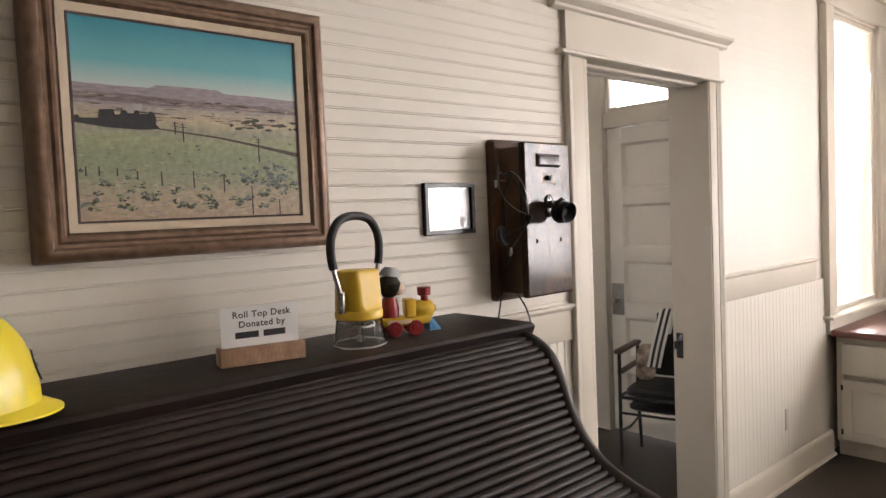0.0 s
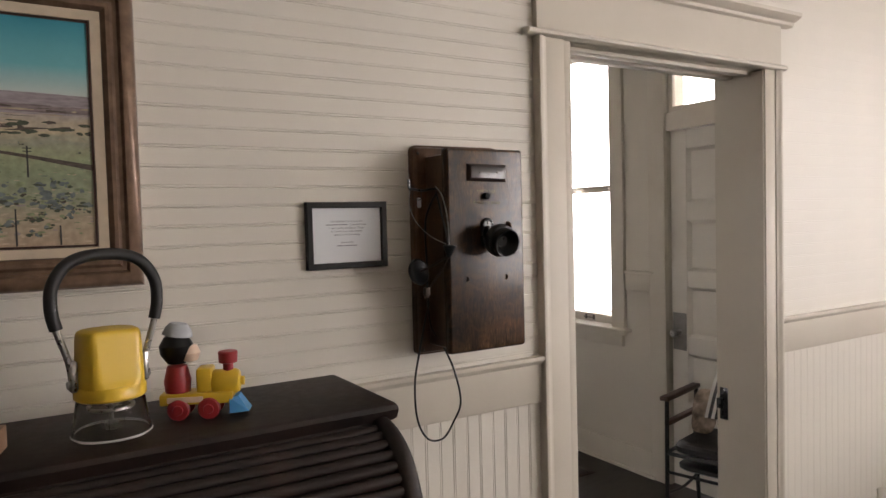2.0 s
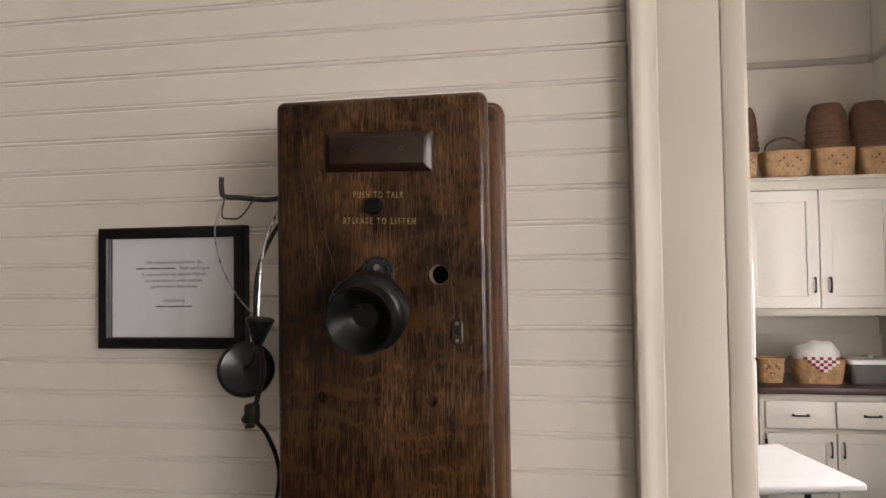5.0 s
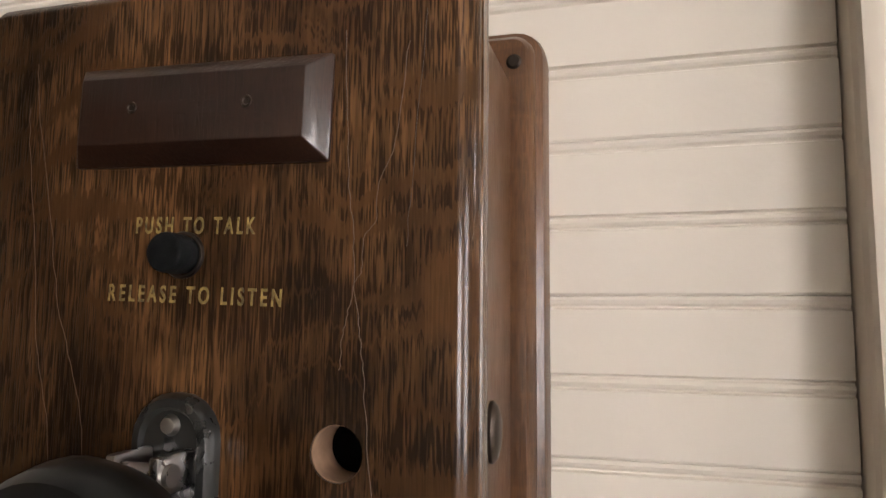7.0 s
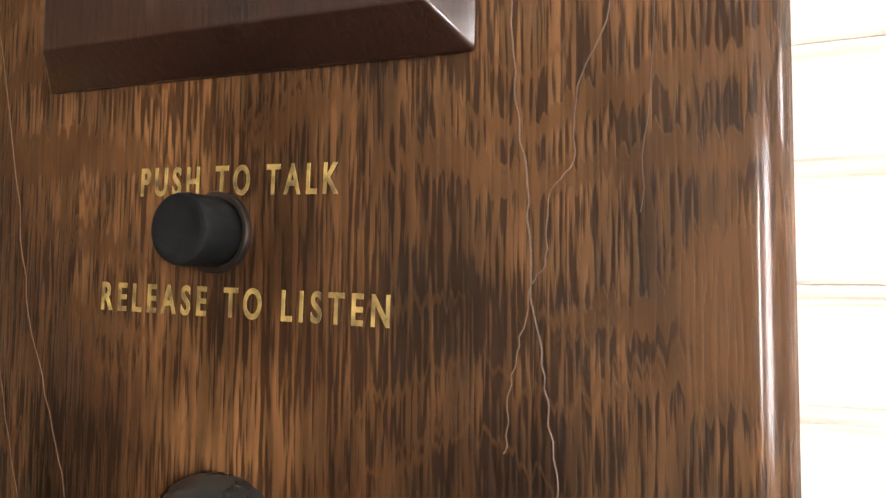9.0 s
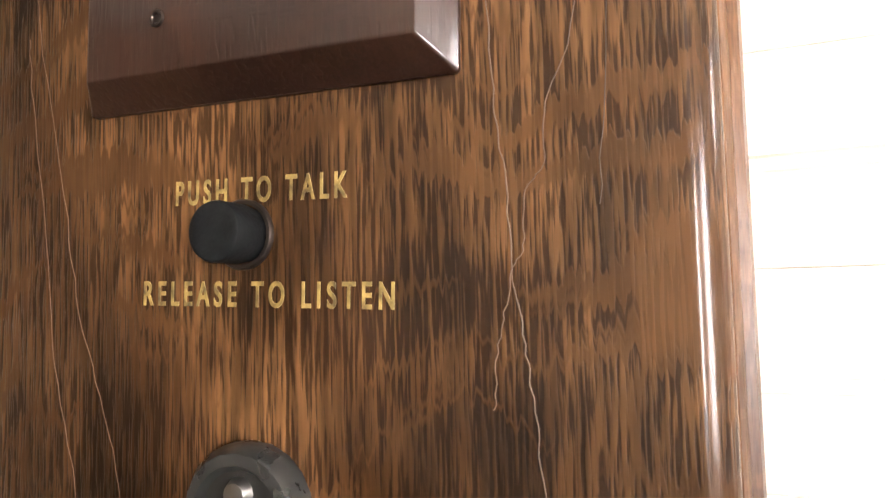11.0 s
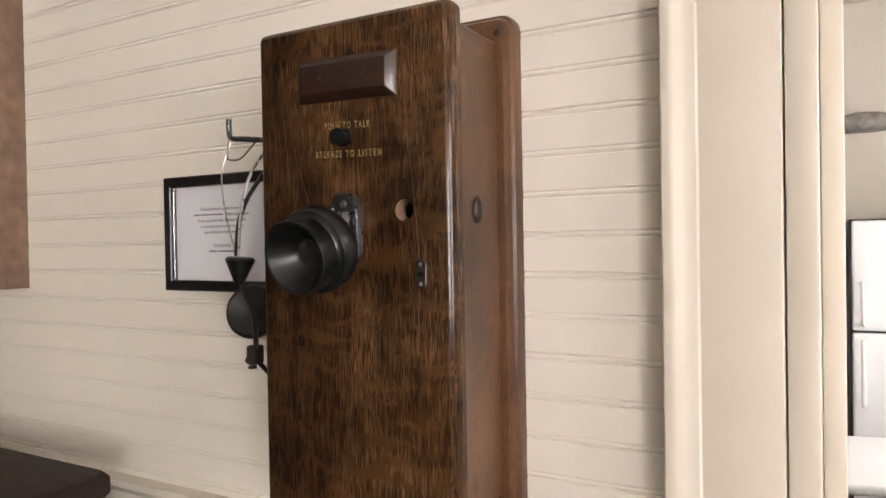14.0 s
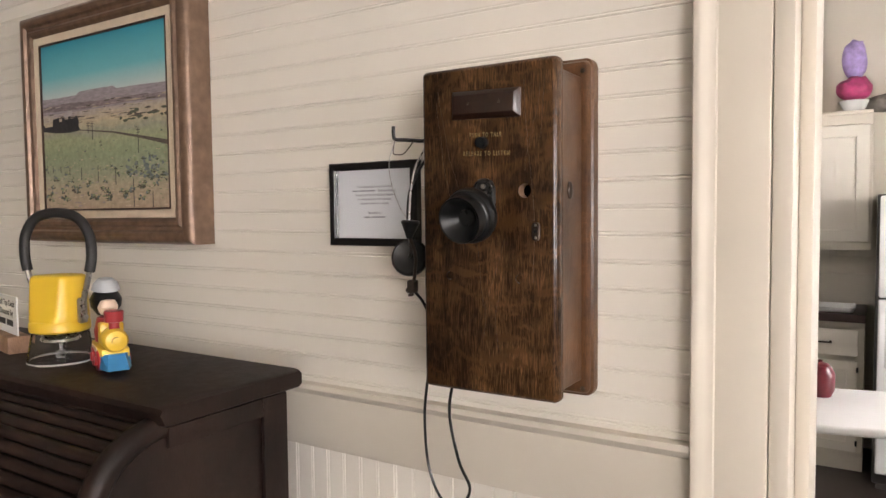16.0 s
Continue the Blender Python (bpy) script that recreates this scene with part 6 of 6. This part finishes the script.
# packages on the left wall cabinet
CT2 = 1.320 + 0.82 + 0.022
pk = thing("gift_package", "purple and pink wrapped package on the wall cabinet", "package", pose(2.245, 5.58, CT2))
b = bmesh.new()
bmesh.ops.create_icosphere(b, subdivisions=3, radius=1.0)
for v in b.verts:
    v.co = Vector((v.co.x * 0.10, v.co.y * 0.09, v.co.z * 0.075 + 0.145)) * (1 + 0.12 * noise.noise(v.co * 1.8))
part("wrap", b, PINK, pk, "pink wrapping")
b = bmesh.new()
bmesh.ops.create_icosphere(b, subdivisions=3, radius=1.0)
for v in b.verts:
    v.co = Vector((v.co.x * 0.07, v.co.y * 0.06, v.co.z * 0.12 + 0.32)) * (1 + 0.10 * noise.noise(v.co * 1.5))
part("bow", b, PURPLE, pk, "purple wrapping")
part("bowl", lathe(bmesh.new(), [(0.0, 0.0), (0.05, 0.0), (0.085, 0.07), (0.08, 0.07), (0.0, 0.02)], 24, pose(0.0, -0.02, 0)), WHITE_ENAMEL, pk, "white bowl")
sack = thing("cloth_sack", "crumpled grey cloth sack on the wall cabinet", "sack", pose(2.47, 5.60, CT2))
b = bmesh.new()
bmesh.ops.create_icosphere(b, subdivisions=3, radius=1.0)
for v in b.verts:
    v.co = Vector((v.co.x * 0.17, v.co.y * 0.11, max(0, v.co.z * 0.065 + 0.045))) * (1 + 0.10 * noise.noise(v.co * 1.6))
part("bag", b, paint("grey_sacking", (0.26, 0.24, 0.21), 0.9, var=0.4, scale=20), sack)
pot = thing("enamel_pot", "maroon enamel pot standing on the folding table", "pot", pose(2.175, 4.02, 0.7425))
part("body", lathe(bmesh.new(), [(0.0, 0.0), (0.045, 0.0), (0.058, 0.03), (0.060, 0.10), (0.042, 0.135), (0.0, 0.14)], 26), MAROON, pot)
part("lid", lathe(bmesh.new(), [(0.040, 0.1365), (0.030, 0.146), (0.008, 0.150), (0.010, 0.160), (0.0, 0.163)], 24), MAROON, pot)
tray = thing("serving_tray", "shallow white tray on the worktop beside the refrigerator", "tray", pose(2.10, 5.40, 0.9505))
b = bmesh.new()
loft(b, [[Vector((x, y, z)) for x, y in round_rect(-0.17 - i, 0.17 + i, -0.11 - i, 0.11 + i, 0.03)] for z, i in ((0.0, -0.01), (0.003, 0.0), (0.032, 0.012), (0.034, 0.010), (0.006, -0.004))])
part("body", b, WHITE_ENAMEL, tray)

# armchair by the outer door
chair = thing("armchair", "black vinyl and tubular metal armchair under a striped cloth", "chair", pose(3.845, 2.24, 0, 0, 0, 15) @ Matrix.Diagonal((0.85, 1, 1, 1)))
b = bmesh.new()
loft(b, [[Vector((x, y, z)) for x, y in round_rect(-0.22 + i, 0.23 - i, -0.21 + i, 0.21 - i, 0.07)] for z, i in ((0.435, 0.012), (0.442, 0.0), (0.468, 0.0), (0.482, 0.012), (0.488, 0.05))])
part("seat", b, VINYL, chair, "black vinyl seat")
b = bmesh.new()
loft(b, [[Vector((x, y, z)) for x, y in round_rect(-0.20 + i, 0.21 - i, -0.20 + i, 0.20 - i, 0.07)] for z, i in ((0.340, 0.05), (0.346, 0.012), (0.355, 0.0), (0.372, 0.0), (0.380, 0.012))])
part("lower_seat", b, VINYL, chair, "second black seat nested below")
b = bmesh.new()
box(b, 0.185, 0.215, -0.21, 0.13, 0.50, 0.895, 0.012, 3, m=Matrix.Translation((0.03, 0, 0)) @ pose(0, 0, 0, 0, 10, 0) @ Matrix.Translation((-0.10, 0, 0.02)))
part("backrest", b, VINYL, chair, "black vinyl backrest")
for sy in (-0.235, 0.235):
    part("front_leg", tube(bmesh.new(), [(-0.22, sy, 0.006), (-0.215, sy, 0.35), (-0.21, sy, 0.69)], 0.011, 10), BLACK_METAL, chair)
    part("back_leg", tube(bmesh.new(), [(0.23, sy, 0.006), (0.18, sy, 0.40), (0.185, sy, 0.55), (0.195, sy, 0.70)], 0.011, 10), BLACK_METAL, chair)
    part("armrest", B(-0.25, 0.20, sy - 0.024, sy + 0.024, 0.692, 0.716, 0.008, 3), ARM_WOOD, chair, "brown wooden armrest")
    part("arm_brace", B(-0.205, 0.195, sy - 0.018, sy + 0.018, 0.565, 0.587, 0.006, 3), ARM_WOOD, chair, "brown wooden lower bar")
    part("side_rail", tube(bmesh.new(), [(-0.216, sy, 0.43), (0.0, sy, 0.425), (0.185, sy, 0.43)], 0.010, 8), BLACK_METAL, chair)
    part("side_rail", tube(bmesh.new(), [(-0.218, sy, 0.22), (0.0, sy, 0.20), (0.205, sy, 0.22)], 0.008, 8), BLACK_METAL, chair)
part("front_rail", tube(bmesh.new(), [(-0.216, -0.235, 0.425), (-0.216, 0.235, 0.425)], 0.010, 8, 2), BLACK_METAL, chair)
part("front_rail", tube(bmesh.new(), [(-0.217, -0.235, 0.33), (-0.217, 0.235, 0.33)], 0.008, 8, 2), BLACK_METAL, chair)

throw = thing("striped_cloth", "black and white striped cloth draped over the chair back", "cloth", pose(3.845, 2.24, 0, 0, 0, 15) @ Matrix.Diagonal((0.85, 1, 1, 1)))
prof = [(0.060, 0.57), (0.082, 0.68), (0.122, 0.78), (0.165, 0.880), (0.188, 0.917), (0.215, 0.917), (0.235, 0.87), (0.21, 0.76)]
sm = [(p.x, p.z) for p in smooth_path([(x, 0, z) for x, z in prof], 5)]
for k in range(5):
    ya, yc = 0.045 + 0.017 * k, 0.045 + 0.017 * (k + 1)
    b = bmesh.new()
    rowsv = [[b.verts.new((x + o, y + 0.012 - 0.17 * (z - 0.57), z)) for x, z in sm] for o, y in ((0, ya), (0.0, yc), (0.004, yc), (0.004, ya))]
    for r0, r1 in zip(rowsv, rowsv[1:] + rowsv[:1]):
        for i in range(len(sm) - 1):
            b.faces.new((r0[i], r0[i + 1], r1[i + 1], r1[i]))
    part("stripe", b, VINYL if k % 2 else CLOTH_WHITE, throw)

pillow = thing("patterned_cushion", "small pale cushion with a brown pattern on the armchair", "cushion", pose(3.845, 2.24, 0.489, 0, 0, 15))
b = bmesh.new()
bmesh.ops.create_icosphere(b, subdivisions=3, radius=1.0)
for v in b.verts:
    v.co = Vector((v.co.x * 0.022 + 0.085 + 0.05 * v.co.z, math.copysign(abs(v.co.y) ** 0.55, v.co.y) * 0.065 + 0.155, math.copysign(abs(v.co.z) ** 0.55, v.co.z) * 0.105 + 0.105))
part("cover", b, paint("brown_patterned_cloth", (0.42, 0.33, 0.26), 0.85, var=0.95, scale=16, bump=0.3, bscale=200), pillow)

vent = thing("floor_register", "dark iron floor register by the kitchen wall", "floor vent", pose(3.78, 3.35, 0))
b = bmesh.new()
mitre = [(-0.14, -0.08), (0.14, -0.08), (0.14, 0.08), (-0.14, 0.08)]
loft(b, [[Vector((x * s, y * s2, z)) for x, y in mitre] for z, s, s2 in ((0.0, 1, 1), (0.004, 1, 1), (0.006, 0.96, 0.93))])
part("frame", b, BRONZE, vent)
for k in range(10):
    part("slat", B(-0.115 + 0.0235 * k, -0.103 + 0.0235 * k, -0.06, 0.06, 0.0062, 0.009), BLACK_METAL, vent)

# ---- beadboards, last ----


def board_mesh(name, length, w=0.0854, deep=0.75):
    """A tongue-and-groove board with an edge bead and a centre bead; length along x, width along z, face at y=0."""
    prof = [(0.012, 0.0), (-0.0005, 0.0), (-0.002, 0.0015), (-0.002, 0.0350), (0.0016, 0.0361), (0.0016, 0.0368), (-0.0012, 0.0378), (-0.0022, 0.0394), (-0.0012, 0.0410), (0.0016, 0.0421), (0.0016, 0.0428), (-0.002, 0.0439),
            (-0.002, 0.0775), (0.0016, 0.0786), (0.0016, 0.0794), (-0.0012, 0.0808), (-0.0022, 0.0827), (-0.0008, 0.0846), (0.003, w), (0.012, w)]
    prof = [(y if y > 0.01 else -0.002 + (y + 0.002) * deep, z * w / 0.085 if z < w else z) for y, z in prof]
    b = extrude_profile(bmesh.new(), prof, 0.0, length)
    return finish(b, name, CREAM, smooth=False)


PHASE = 1.1562
segs = {"a": (XW, 2.145), "b": (2.145, 3.286), "c": (3.286, 4.44), "d": (4.44, XE)}
meshes = {k: board_mesh("beadboard_" + k, v[1] - v[0], deep=0.12 if k in "cd" else 0.62) for k, v in segs.items()}
for k, (x0, x1) in segs.items():
    z = PHASE
    while z < ZC - 0.092:
        if (k == "b" and z < DH + 0.12) or (k == "d" and z < WZ1 + 0.06):
            z += 0.0854
            continue
        ob = new("beadboard", meshes[k])
        ob.parent = wall_north
        ob.location = (x0, YW, z)
        z += 0.0854
lows = (board_mesh("beadboard_low", RAIL_B - 0.152, deep=0.55), board_mesh("beadboard_low_filled", RAIL_B - 0.152, deep=0.14))
for low, (x0, x1) in zip(lows,  ((XW, 2.145), (3.287, 4.58))):
    x = x1
    while x > x0 + 0.092:
        ob = new("beadboard", low)
        ob.parent = wall_north
        ob.matrix_basis = Matrix.Translation((x, YW, 0.152)) @ pose(0, 0, 0, 0, -90, 0)
        x -= 0.0854
